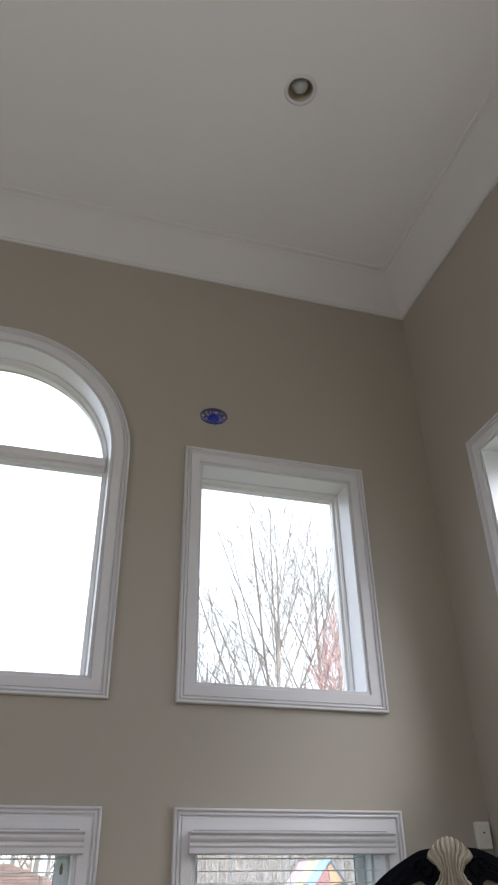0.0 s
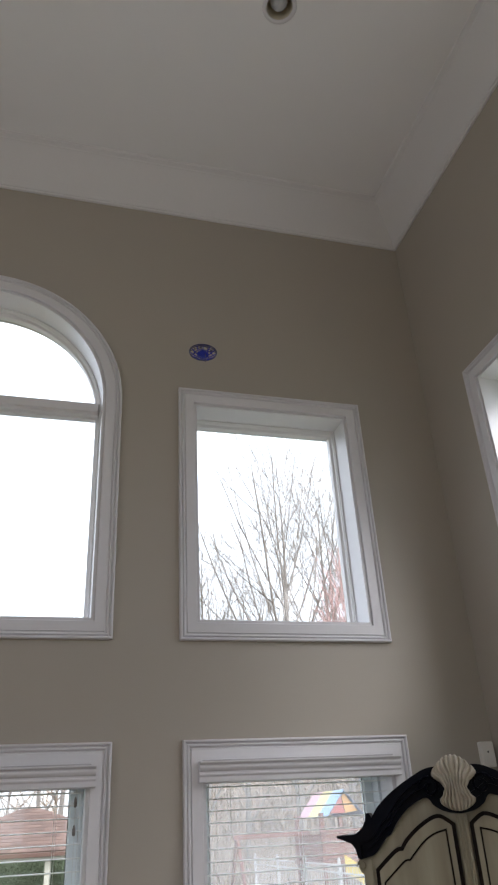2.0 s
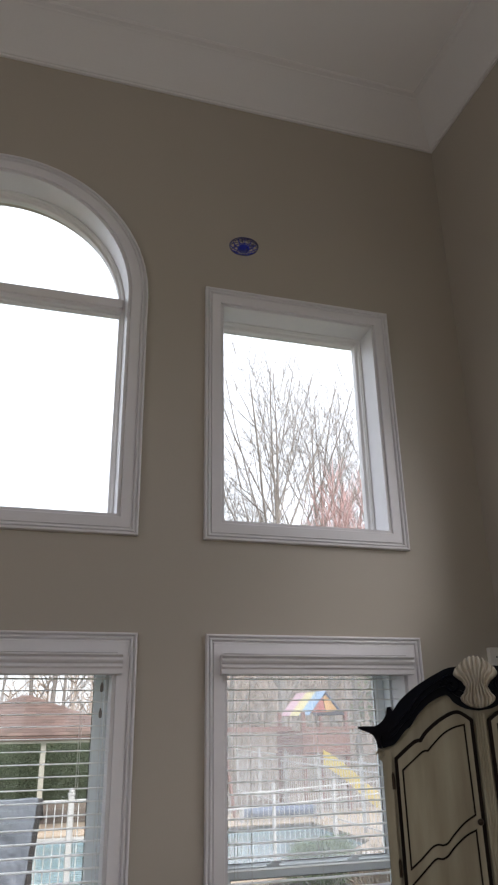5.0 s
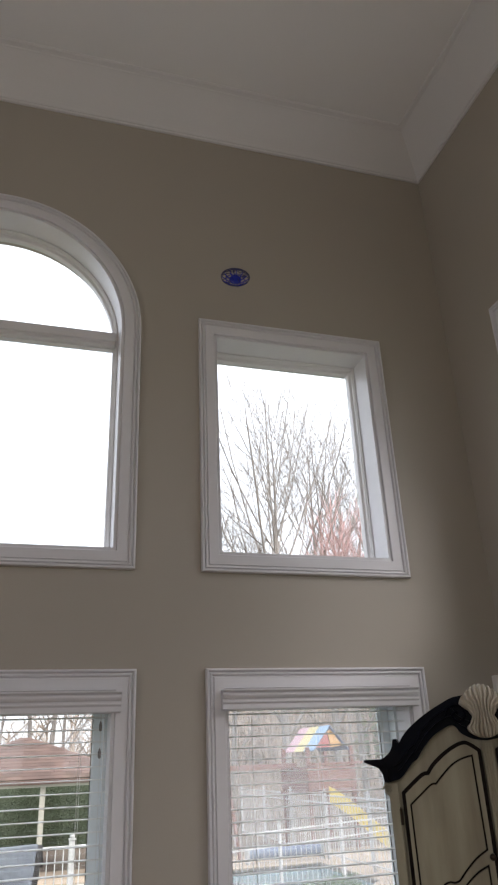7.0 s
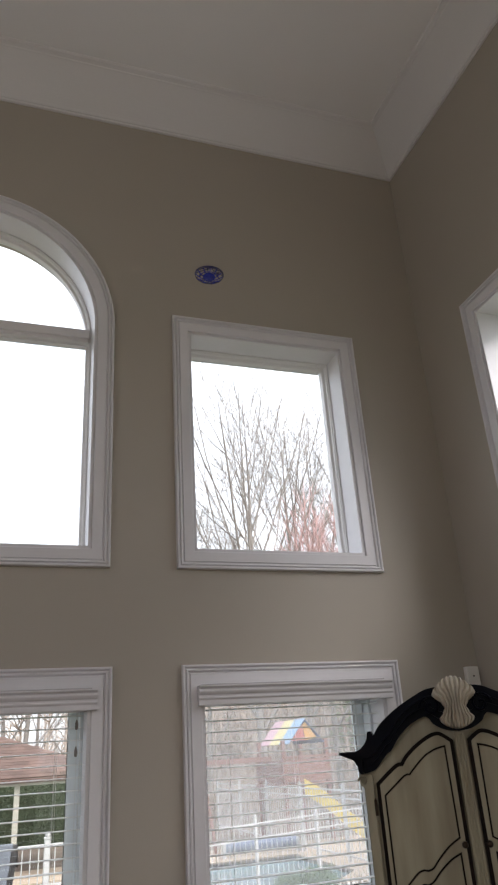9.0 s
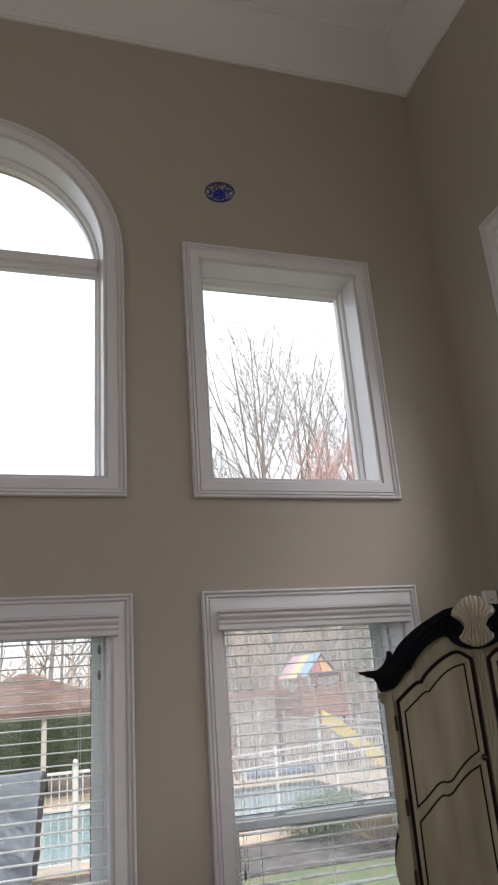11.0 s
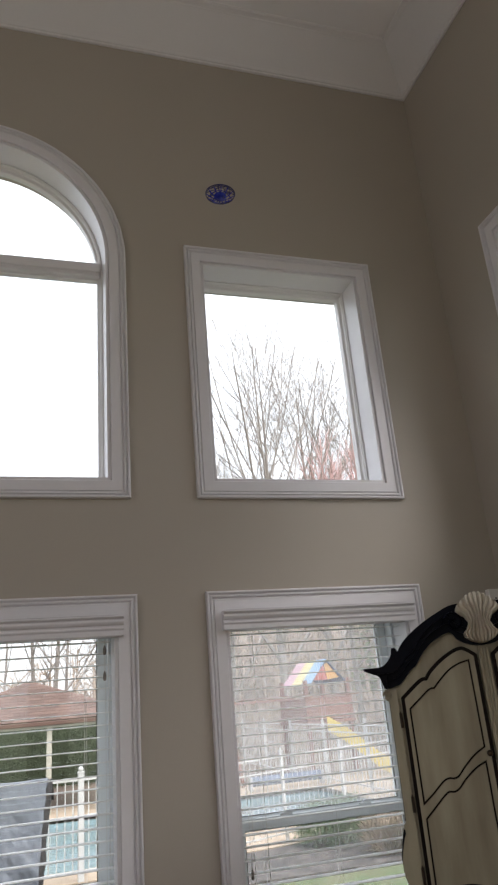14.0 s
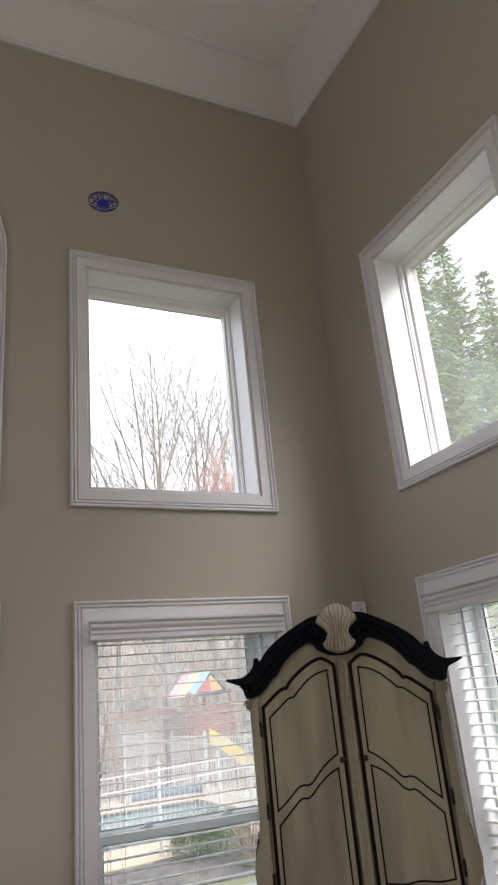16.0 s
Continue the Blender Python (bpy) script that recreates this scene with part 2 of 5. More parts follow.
# ---------------------------------------------------------------- the room
NORTH, EAST, WEST, SOUTH, CEILING = 4.1, 2.63, -4.2, -4.0, 6.2
THICK = 0.34
UP_W, UP_Z0, UP_Z1 = (0.938, 1.978), 2.85, 4.262          # upper window opening
LOW_W, LOW_Z0, LOW_Z1 = (0.948, 1.988), 0.14, 2.142        # lower window opening
ARCH_W, ARCH_Z0, SPRING = (-1.158, 0.368), 2.85, 4.235     # arched window opening
WIDE_W = (-1.182, 0.392)                                   # lower window under the arch
NEXT = (1.1, -0.8)                                         # assumed, unseen openings further along the east wall, for fill lamps
SIDE = 3.58 + 0.826                                        # windows of the east wall: y = SIDE - x of the north ones

wn = tagged(part("wall_north", wall_with_holes(rect(WEST - 0.3, EAST, -0.1, CEILING + 0.1),
      [rect(*UP_W, UP_Z0, UP_Z1), rect(*LOW_W, LOW_Z0, LOW_Z1), arch(*ARCH_W, ARCH_Z0, SPRING), rect(*WIDE_W, LOW_Z0, LOW_Z1)], THICK), M_WALL),
      "tall taupe painted wall with four windows", "wall", kind="structure")
wn.location.y = NORTH
east_m = pose(EAST, SIDE, 0, 0, 0, -90)
we = tagged(part("wall_east", wall_with_holes(rect(SIDE - NORTH - THICK, SIDE - SOUTH + 0.3, -0.1, CEILING + 0.1),
      [rect(*UP_W, UP_Z0, UP_Z1), rect(*LOW_W, LOW_Z0, LOW_Z1)] +
      [rect(SIDE - y - 0.52, SIDE - y + 0.52, z0, z1) for y in NEXT for z0, z1 in ((UP_Z0, UP_Z1),)], THICK), M_WALL),
      "tall taupe painted side wall with windows", "wall", kind="structure")
we.matrix_world = east_m
# openings in the unseen west and south walls are added for the fill lamps
BACK = [rect(x, x + 1.5, 0.3, 2.5) for x in (-3.4, -1.5, 0.6)]
ww = tagged(part("wall_west", wall_with_holes(rect(SOUTH, NORTH, -0.1, CEILING + 0.1), [rect(-2.6, -1.0, UP_Z0, UP_Z1), rect(-0.1, 1.5, UP_Z0, UP_Z1)], 0.3), M_WALL), "plain taupe painted wall, unseen, with openings added for fill lamps", "wall", kind="structure")
ww.matrix_world = pose(WEST, 0, 0, 0, 0, 90)
for y in (-1.8, 0.7):
    fill_light("fill_lamp", look((WEST - 0.1, y, 3.55), (0, y, 3.55)), 1.55, 1.36, SIDE_FILL * 1.6)
ws = tagged(part("wall_south", wall_with_holes(rect(WEST - 0.3, EAST, -0.1, CEILING + 0.1), BACK, 0.3), M_WALL), "plain taupe painted wall, unseen, with openings added for fill lamps", "wall", kind="structure")
ws.matrix_world = pose(0, SOUTH, 0) @ Matrix.Diagonal((1, -1, 1, 1))
for x in (-2.65, -0.75, 1.35):
    fill_light("fill_lamp", look((x, SOUTH - 0.1, 1.4), (x, 0, 1.4)), 1.45, 2.15, BACK_FILL)
for y in NEXT:
    fill_light("fill_lamp", look((EAST + 0.1, y, 3.55), (0, y, 3.55)), 1.0, 1.35, SIDE_FILL * 0.62)
tagged(part("floor", box(WEST, EAST, SOUTH, NORTH, -0.1, 0.0), M_FLOOR), "oak board floor", "floor", kind="structure")

CAN = (1.195, 2.585, 0.082)


def ceiling():
    bm = bmesh.new()
    es = []
    loops = [[(WEST - 0.3, SOUTH - 0.3), (EAST + THICK, SOUTH - 0.3), (EAST + THICK, NORTH + THICK), (WEST - 0.3, NORTH + THICK)],
             [(CAN[0] + CAN[2] * math.cos(2 * math.pi * i / 40), CAN[1] + CAN[2] * math.sin(2 * math.pi * i / 40)) for i in range(40)]]
    for loop in loops:
        vs = [bm.verts.new((x, y, CEILING)) for x, y in loop]
        es += [bm.edges.new((vs[i], vs[(i + 1) % len(vs)])) for i in range(len(vs))]
    fs = [f for f in bmesh.ops.triangle_fill(bm, use_beauty=True, use_dissolve=False, edges=es)["geom"] if isinstance(f, bmesh.types.BMFace)]
    ex = bmesh.ops.extrude_face_region(bm, geom=fs)["geom"]
    bmesh.ops.translate(bm, vec=(0, 0, 0.25), verts=[v for v in ex if isinstance(v, bmesh.types.BMVert)])
    tagged(part("ceiling", bm, M_CEIL), "high flat off-white painted ceiling", "ceiling", kind="structure")


ceiling()


def crown():
    """Deep crown moulding round the room: a flat fascia, a cove and a step to the ceiling."""
    prof = [(0.0, -0.285), (0.014, -0.285), (0.018, -0.280), (0.018, -0.272), (0.026, -0.268)]
    prof += [(0.026 + 0.196 * (a / 14) ** 1.2, -0.268 + 0.232 * (a / 14) ** 0.95) for a in range(1, 15)]
    prof += [(0.228, -0.032), (0.232, -0.024), (0.244, -0.018), (0.258, -0.013), (0.264, -0.006), (0.264, 0.02), (0.0, 0.02)]
    cs = [(WEST, SOUTH, 1, 1), (EAST, SOUTH, -1, 1), (EAST, NORTH, -1, -1), (WEST, NORTH, 1, -1)]
    bm = bmesh.new()
    rings = [[bm.verts.new((x + sx * o, y + sy * o, CEILING + h)) for o, h in prof] for x, y, sx, sy in cs]
    for i in range(4):
        r, q = rings[i], rings[(i + 1) % 4]
        for k in range(len(prof)):
            j = (k + 1) % len(prof)
            bm.faces.new((r[k], q[k], q[j], r[j]))
    tagged(part("crown_moulding", bm, M_CROWN), "deep white coved crown moulding under the ceiling", "crown moulding", kind="structure")


crown()


def can_light():
    t = thing("recessed_light", pose(CAN[0], CAN[1], CEILING), "white recessed ceiling can light, unlit bulb", "ceiling light")
    bm = bmesh.new()
    prof = [(0.080, 0.004), (0.080, -0.004), (0.086, -0.008), (0.100, -0.006), (0.106, -0.001), (0.106, 0.001)]
    rings = [[bm.verts.new((r * math.cos(2 * math.pi * i / 48), r * math.sin(2 * math.pi * i / 48), h)) for r, h in prof] for i in range(48)]
    for i in range(48):
        r, q = rings[i], rings[(i + 1) % 48]
        for k in range(len(prof) - 1):
            bm.faces.new((r[k], q[k], q[k + 1], r[k + 1]))
    part("trim_ring", bm, M_TRIM, t, smooth=True)
    bm = bmesh.new()
    prof = [(0.081, -0.002), (0.080, 0.06), (0.074, 0.12), (0.060, 0.16), (0.0, 0.165)]
    rings = [[bm.verts.new((r * math.cos(2 * math.pi * i / 40), r * math.sin(2 * math.pi * i / 40), h)) for r, h in prof] for i in range(40)]
    for i in range(40):
        r, q = rings[i], rings[(i + 1) % 40]
        for k in range(len(prof) - 1):
            bm.faces.new((r[k], q[k], q[k + 1], r[k + 1]))
    bmesh.ops.remove_doubles(bm, verts=bm.verts, dist=1e-5)
    part("baffle", bm, mat("can_baffle", (0.66, 0.60, 0.46), 0.35, vary=0.05, bump=0), t, "cream metal baffle", smooth=True)
    bm = bmesh.new()
    bmesh.ops.create_uvsphere(bm, u_segments=24, v_segments=16, radius=0.052, matrix=Matrix.Translation((0, 0, 0.050)) @ Matrix.Diagonal((1, 1, 0.95, 1)))
    add_tube(bm, (0, 0, 0.07), (0, 0, 0.16), 0.034, 0.02, 20)
    part("bulb", bm, mat("frosted_bulb", (0.46, 0.47, 0.49), 0.3, vary=0.02, bump=0), t, "frosted floodlight bulb", smooth=True)


can_light()

CASING = [(0.0, -0.002), (0.0, 0.014), (0.003, 0.017), (0.056, 0.017), (0.058, 0.010), (0.063, 0.009), (0.066, 0.014), (0.068, 0.021), (0.073, 0.023),
          (0.077, 0.021), (0.079, 0.013), (0.083, 0.013), (0.085, 0.024), (0.090, 0.029), (0.096, 0.028), (0.099, 0.021), (0.099, -0.002)]


def liner(bm, path, y0, y1, w):
    """A board all round an opening, w thick inwards, from depth y0 to y1."""
    add_loop_sweep(bm, path, [(0.004, -y0), (-w, -y0), (-w, -y1), (0.004, -y1), (0.004, -y0)])


def fixed_window(name, m, shape, label, transom=None, glass=M_GLASS):
    """A picture window: casing, jamb boards, a stepped frame and its glass."""
    t = thing(name, m, label, "window", kind="structure")
    bm = bmesh.new()
    add_loop_sweep(bm, shape(0.006), CASING)
    part("casing", bm, M_TRIM, t)
    bm = bmesh.new()
    liner(bm, shape(0), -0.004, 0.168, 0.012)
    part("jamb", bm, M_TRIM, t)
    bm = bmesh.new()
    add_loop_sweep(bm, shape(0), [(0.003, -0.168), (-0.020, -0.167), (-0.021, -0.176), (-0.026, -0.180), (-0.027, -0.200), (-0.034, -0.206),
                                  (-0.040, -0.212), (-0.040, -0.260), (0.003, -0.260), (0.003, -0.168)])
    part("window_frame", bm, M_SASH, t)
    if transom:
        x0, x1, z = transom
        bm = bmesh.new()
        add_box(bm, x0, x1, 0.172, 0.252, z - 0.042, z + 0.050)
        add_box(bm, x0, x1, 0.150, 0.172, z - 0.022, z + 0.016)
        add_box(bm, x0, x1, 0.208, 0.250, z - 0.052, z + 0.062)
        part("transom_bar", bm, M_SASH, t)
    bm = bmesh.new()
    add_prism(bm, shape(-0.032), 0.236, 0.242)
    g = part("pane", bm, glass, t, "clear glass" if glass is M_GLASS else "glass with a faint painted haze")
    g.visible_shadow = False
    return t


def rect_shape(w, z0, z1):
    return lambda d: rect(w[0] - d, w[1] + d, z0 - d, z1 + d)


def arch_shape(w, z0, spring):
    return lambda d: arch(w[0] - d, w[1] + d, z0 - d, spring)


VALANCE = [(-0.05, 0.0), (0.050, 0.0), (0.054, 0.004), (0.054, 0.026), (0.060, 0.034), (0.060, 0.040), (0.052, 0.042), (0.052, 0.050), (0.062, 0.056),
           (0.068, 0.066), (0.068, 0.072), (0.059, 0.074), (0.059, 0.080), (0.072, 0.086), (0.076, 0.090), (0.076, 0.096), (-0.05, 0.096)]


def hung_window(name, m, w, label, fixed=False):
    """A double-hung window with casing, two sashes and locks."""
    z0, z1 = LOW_Z0, LOW_Z1
    t = thing(name, m, label, "window", kind="structure")
    shape = rect_shape(w, z0, z1)
    bm = bmesh.new()
    add_loop_sweep(bm, shape(0.002), CASING)
    part("casing", bm, M_TRIM, t)
    bm = bmesh.new()
    liner(bm, shape(0), -0.004, 0.15, 0.014)
    part("jamb", bm, M_TRIM, t)
    bm = bmesh.new()
    add_loop_sweep(bm, shape(0), [(0.003, -0.15), (-0.030, -0.148), (-0.030, -0.165), (-0.022, -0.168), (-0.022, -0.30), (0.003, -0.30), (0.003, -0.15)])
    part("window_frame", bm, M_VINYL, t)
    mid = (z0 + z1) / 2 - 0.035
    sashes = (("sash", z0 + 0.026, z1 - 0.026, 0.225),) if fixed else (("upper_sash", mid - 0.012, z1 - 0.026, 0.235), ("lower_sash", z0 + 0.026, mid + 0.034, 0.185))
    for nm, a, b, y in sashes:
        bm = bmesh.new()
        add_loop_sweep(bm, rect(w[0] + 0.026, w[1] - 0.026, a, b), [(0, -y), (-0.046, -y), (-0.054, -y - 0.012), (-0.054, -y - 0.036), (0, -y - 0.042), (0, -y)])
        s = part(nm, bm, M_VINYL, t)
        bm = bmesh.new()
        add_box(bm, w[0] + 0.075, w[1] - 0.075, y + 0.018, y + 0.023, a + 0.049, b - 0.049)
        gk = bmesh.new()
        add_loop_sweep(gk, rect(w[0] + 0.082, w[1] - 0.082, a + 0.056, b - 0.056), [(0.003, -y - 0.009), (0.0, -y - 0.010), (0.0, -y - 0.018), (0.003, -y - 0.018), (0.003, -y - 0.009)])
        part("gasket", gk, M_DARK, s, "dark glazing seal")
        g = part("pane", bm, M_GLASS if fixed else M_VEILED if nm == "upper_sash" else M_CLEAN, s, "clear glass" if fixed else "glass with a painted veil of haze")
        g.visible_shadow = False
    cx = (w[0] + w[1]) / 2
    for dx in () if fixed else (-0.22, 0.22):
        bm = box(cx + dx - 0.032, cx + dx + 0.032, 0.178, 0.198, mid + 0.033, mid + 0.045, 0.004)
        add_box(bm, cx + dx - 0.010, cx + dx + 0.045, 0.182, 0.192, mid + 0.045, mid + 0.056)
        part("sash_lock", bm, M_VINYL, t)
    return t


def blind(name_group, m, w, label, tilt, tassels=(), pitch=0.0550):
    """A slatted blind with a moulded valance; each slat hangs on ladder cords."""
    t = thing("window_blind", m, label, "window blind", group=name_group)
    x0, x1 = w[0] + 0.02, w[1] - 0.02
    bm = bmesh.new()
    vz = LOW_Z1 - 0.101
    rings = [[bm.verts.new((x, -o, vz + h)) for o, h in VALANCE] for x in (w[0] - 0.026, w[1] + 0.026)]
    nV = len(VALANCE)
    for k in range(nV):
        j = (k + 1) % nV
        bm.faces.new((rings[0][k], rings[0][j], rings[1][j], rings[1][k]))
    bm.faces.new(rings[0])
    bm.faces.new(rings[1][::-1])
    part("valance", bm, M_TRIM, t, "white moulded valance")
    part("headrail", box(x0, x1, 0.056, 0.108, LOW_Z1 - 0.066, LOW_Z1 - 0.016, 0.003), M_SLAT, t)
    n = int((LOW_Z1 - 0.11 - LOW_Z0 - 0.06) / pitch)
    bm = bmesh.new()
    segs = 6
    top, bot = [], []
    for i in range(segs + 1):
        u = -0.025 + 0.05 * i / segs
        h = 0.0025 * (1 - (2 * i / segs - 1) ** 2)
        top.append((u, h + 0.0014))
        bot.append((u, h - 0.0014))
    loop = top + bot[::-1]
    ra = [bm.verts.new((x0, u, h)) for u, h in loop]
    rb = [bm.verts.new((x1, u, h)) for u, h in loop]
    for k in range(len(loop)):
        j = (k + 1) % len(loop)
        bm.faces.new((ra[k], ra[j], rb[j], rb[k]))
    bm.faces.new(ra[::-1])
    bm.faces.new(rb)
    rng = random.Random(7)
    first = None
    for i in range(n):
        z = LOW_Z1 - 0.115 - i * pitch
        if first is None:
            first = part("slat", bm, M_SLAT, t)
            ob = first
        else:
            ob = new("slat", first.data)
            ob.parent = t
        ob.matrix_basis = pose(0, 0.082, z + rng.uniform(-0.001, 0.001), tilt + rng.uniform(-1.2, 1.2), rng.uniform(-0.12, 0.12), 0)
    zb = LOW_Z1 - 0.115 - n * pitch
    part("bottom_rail", box(x0, x1, 0.058, 0.106, zb - 0.012, zb + 0.008, 0.004), M_SLAT, t)
    for x in (x0 + 0.13, (x0 + x1) / 2, x1 - 0.13):
        bm = bmesh.new()
        add_tube(bm, (x, 0.056, zb), (x, 0.056, LOW_Z1 - 0.05), 0.0007, sides=5)
        add_tube(bm, (x, 0.108, zb), (x, 0.108, LOW_Z1 - 0.05), 0.0007, sides=5)
        add_tube(bm, (x + 0.01, 0.082, zb), (x + 0.01, 0.082, LOW_Z1 - 0.05), 0.0009, sides=5)
        part("ladder_cord", bm, M_CORD, t)
    for x, z in tassels:
        bm = bmesh.new()
        add_tube(bm, (x, 0.046, z), (x, 0.052, LOW_Z1 - 0.06), 0.0011, sides=5)
        part("pull_cord", bm, M_CORD, t)
        bm = bmesh.new()
        for (za, ra), (zb2, rb) in zip([(-0.022, 0.004), (-0.016, 0.0075), (0.002, 0.008), (0.016, 0.005)], [(-0.016, 0.0075), (0.002, 0.008), (0.016, 0.005), (0.024, 0.002)]):
            add_tube(bm, (x, 0.046, z + za), (x, 0.046, z + zb2), ra, rb, 10)
        part("cord_tassel", bm, M_TASSEL, t, "small grey-brown cord tassel", smooth=True)
    return t


north_m = pose(0, NORTH, 0)
fixed_window("window_1", north_m, rect_shape(UP_W, UP_Z0, UP_Z1), "square white picture window with stepped casing, clear glass")
fixed_window("window_2", north_m, arch_shape(ARCH_W, ARCH_Z0, SPRING), "white round-arched window with a transom bar", transom=(ARCH_W[0] + 0.03, ARCH_W[1] - 0.03, SPRING + 0.02))
hung_window("window_3", north_m, LOW_W, "white double-hung window under the square window")
hung_window("window_4", north_m, WIDE_W, "wide white picture window under the arched window", fixed=True)
fixed_window("window_5", east_m, rect_shape(UP_W, UP_Z0, UP_Z1), "square white picture window in the side wall", glass=M_HAZY)
hung_window("window_6", east_m, LOW_W, "white double-hung window in the side wall")
TASSELS_NARROW = ((1.010, 0.93), (1.026, 0.83))
TASSELS_WIDE = ((0.335, 1.985), (0.335, 1.865), (0.338, 0.885), (0.354, 0.875))
blind("window blinds", north_m, LOW_W, "white slatted blind with open slats and moulded valance", 0, TASSELS_NARROW)
blind("window blinds", north_m, WIDE_W, "wide white slatted blind with open slats", 0, TASSELS_WIDE)
blind("window blinds", east_m, LOW_W, "white slatted blind, slightly tilted slats", 6)


# ---------------------------------------------------------------- the armoire
def armoire():
    t = thing("armoire", pose(1.872, 3.260, 0, 0, 0, -31.5), "cream and black painted armoire with arched bonnet and carved shell", "armoire")
    S, Z0 = 0.94, 1.7

    def W(pts):
        return [(S * u, Z0 + S * (z - Z0)) for u, z in pts]

    def both(pts):
        """A right half mirrored to a whole, as one counter-clockwise outline."""
        return pts + [(-u, z) for u, z in reversed(pts) if abs(u) > 1e-6]

    zc = lambda z: Z0 + S * (z - Z0)
    # carcass: y runs backwards from the front plane (room side is -y)
    top_mid = curve_through([(0.455, 1.74), (0.38, 1.80), (0.30, 1.87), (0.20, 1.94), (0.10, 1.975), (0.0, 1.985)], 4)
    bm = bmesh.new()
    add_prism(bm, W(both([(0.455, 0.80)] + top_mid)), 0.0, 0.40)
    part("body", bm, M_CREAM, t)
    # bonnet: stacked layers that step out towards the top
    top = curve_through([(0.0, 2.045), (0.106, 2.042), (0.173, 2.017), (0.27, 1.964), (0.347, 1.906), (0.387, 1.856)], 5)
    tail = [(0.398, 1.876), (0.413, 1.874)] + curve_through([(0.418, 1.846), (0.436, 1.818), (0.470, 1.795), (0.515, 1.790), (0.556, 1.793)], 4)
    low = curve_through([(0.425, 1.703), (0.392, 1.716), (0.340, 1.772), (0.318, 1.784)], 4) + curve_through([(0.306, 1.800), (0.270, 1.846), (0.215, 1.892), (0.150, 1.922), (0.126, 1.914), (0.108, 1.888), (0.060, 1.862), (0.0, 1.852)], 4)

    def layer(raise_low, y0, y1, tip):
        end = [(tip, 1.793), (tip, 1.782), (tip - 0.03, 1.772), (tip - 0.055, 1.76), (tip - 0.062, 1.73), (tip - 0.07, 1.697)]
        lo = [(u, z + raise_low * (0.12 - 0.05 * u)) for u, z in low]
        if raise_low:
            end = [(tip, 1.793), (tip, 1.782), (tip - 0.02, 1.770 + 0.01 * raise_low), (tip - 0.06, 1.765)]
            lo = [(u, min(z, 2.03)) for u, z in lo]
        tl = [(min(u, tip), z) for u, z in tail[:-1]]
        rgt = top + tl + end + lo
        out = W(rgt[::-1])
        bm2 = bmesh.new()
        pts = out + [(-u, z) for u, z in reversed(out) if abs(u) > 1e-6]
        clean = []
        for p in pts:
            if not clean or (Vector(p) - Vector(clean[-1])).length > 0.0008:
                clean.append(p)
        if (Vector(clean[0]) - Vector(clean[-1])).length < 0.0008:
            clean.pop()
        add_prism(bm2, clean, y0, y1)
        return bm2

    bonnet = part("bonnet", layer(0.0, -0.030, 0.012, 0.520), M_BLACK, t, "black carved bonnet cornice")
    part("cornice_moulding", layer(0.35, -0.058, -0.030, 0.538), M_BLACK, bonnet)
    part("cornice_moulding", layer(0.62, -0.080, -0.058, 0.552), M_BLACK, bonnet)
    # cornice returns along the sides
    for s in (-1, 1):
        bm = bmesh.new()
        prof = [(0.455, 1.695), (0.470, 1.700), (0.478, 1.735), (0.492, 1.757), (0.520, 1.768), (0.548, 1.780), (0.552, 1.793), (0.455, 1.793)]
        pr = W([(s * u, z) for u, z in prof])
        add_prism(bm, pr, -0.055, 0.40)
        part("side_cornice", bm, M_BLACK, t)
        # scroll volute beside the shell
        bm = bmesh.new()
        n = 26
        for k in range(n):
            a0, a1 = k / n * 2.6 * math.pi, (k + 1) / n * 2.6 * math.pi
            r0, r1 = 0.046 - 0.036 * k / n, 0.046 - 0.036 * (k + 1) / n
            c = (s * S * 0.112, zc(1.962))
            add_tube(bm, (c[0] + s * r0 * math.cos(a0), -0.086, c[1] + r0 * math.sin(a0)), (c[0] + s * r1 * math.cos(a1), -0.090, c[1] + r1 * math.sin(a1)), 0.006, sides=6)
        part("scroll", bm, M_BLACK, bonnet, smooth=True)
    # doors
    top_r = curve_through([(0.403, 1.655), (0.352, 1.697), (0.312, 1.727), (0.291, 1.736)], 4) + curve_through([(0.281, 1.736), (0.255, 1.768), (0.20, 1.812), (0.14, 1.846), (0.097, 1.856), (0.065, 1.842), (0.031, 1.816)], 4)
    door_r = [(0.031, 0.852), (0.403, 0.852)] + top_r
    up_top = curve_through([(0.368, 1.603), (0.31, 1.650), (0.275, 1.678), (0.258, 1.685)], 4) + curve_through([(0.247, 1.684), (0.22, 1.712), (0.169, 1.757), (0.12, 1.782), (0.074, 1.793)], 4)
    up_bot = curve_through([(0.070, 1.424), (0.12, 1.392), (0.17, 1.345), (0.20, 1.312), (0.222, 1.303)], 4) + curve_through([(0.240, 1.306), (0.268, 1.295), (0.32, 1.247), (0.367, 1.209)], 4)
    lo_top = curve_through([(0.366, 1.148), (0.32, 1.192), (0.27, 1.240), (0.250, 1.252)], 4) + curve_through([(0.228, 1.250), (0.205, 1.263), (0.17, 1.300), (0.12, 1.341), (0.075, 1.364)], 4)
    lo_bot = curve_through([(0.072, 0.894), (0.15, 0.886), (0.22, 0.894), (0.30, 0.886), (0.368, 0.892)], 4)
    bead = [(-0.0034, 0.0), (-0.0034, 0.003), (-0.0015, 0.0048), (0.0015, 0.0048), (0.0034, 0.003), (0.0034, 0.0)]

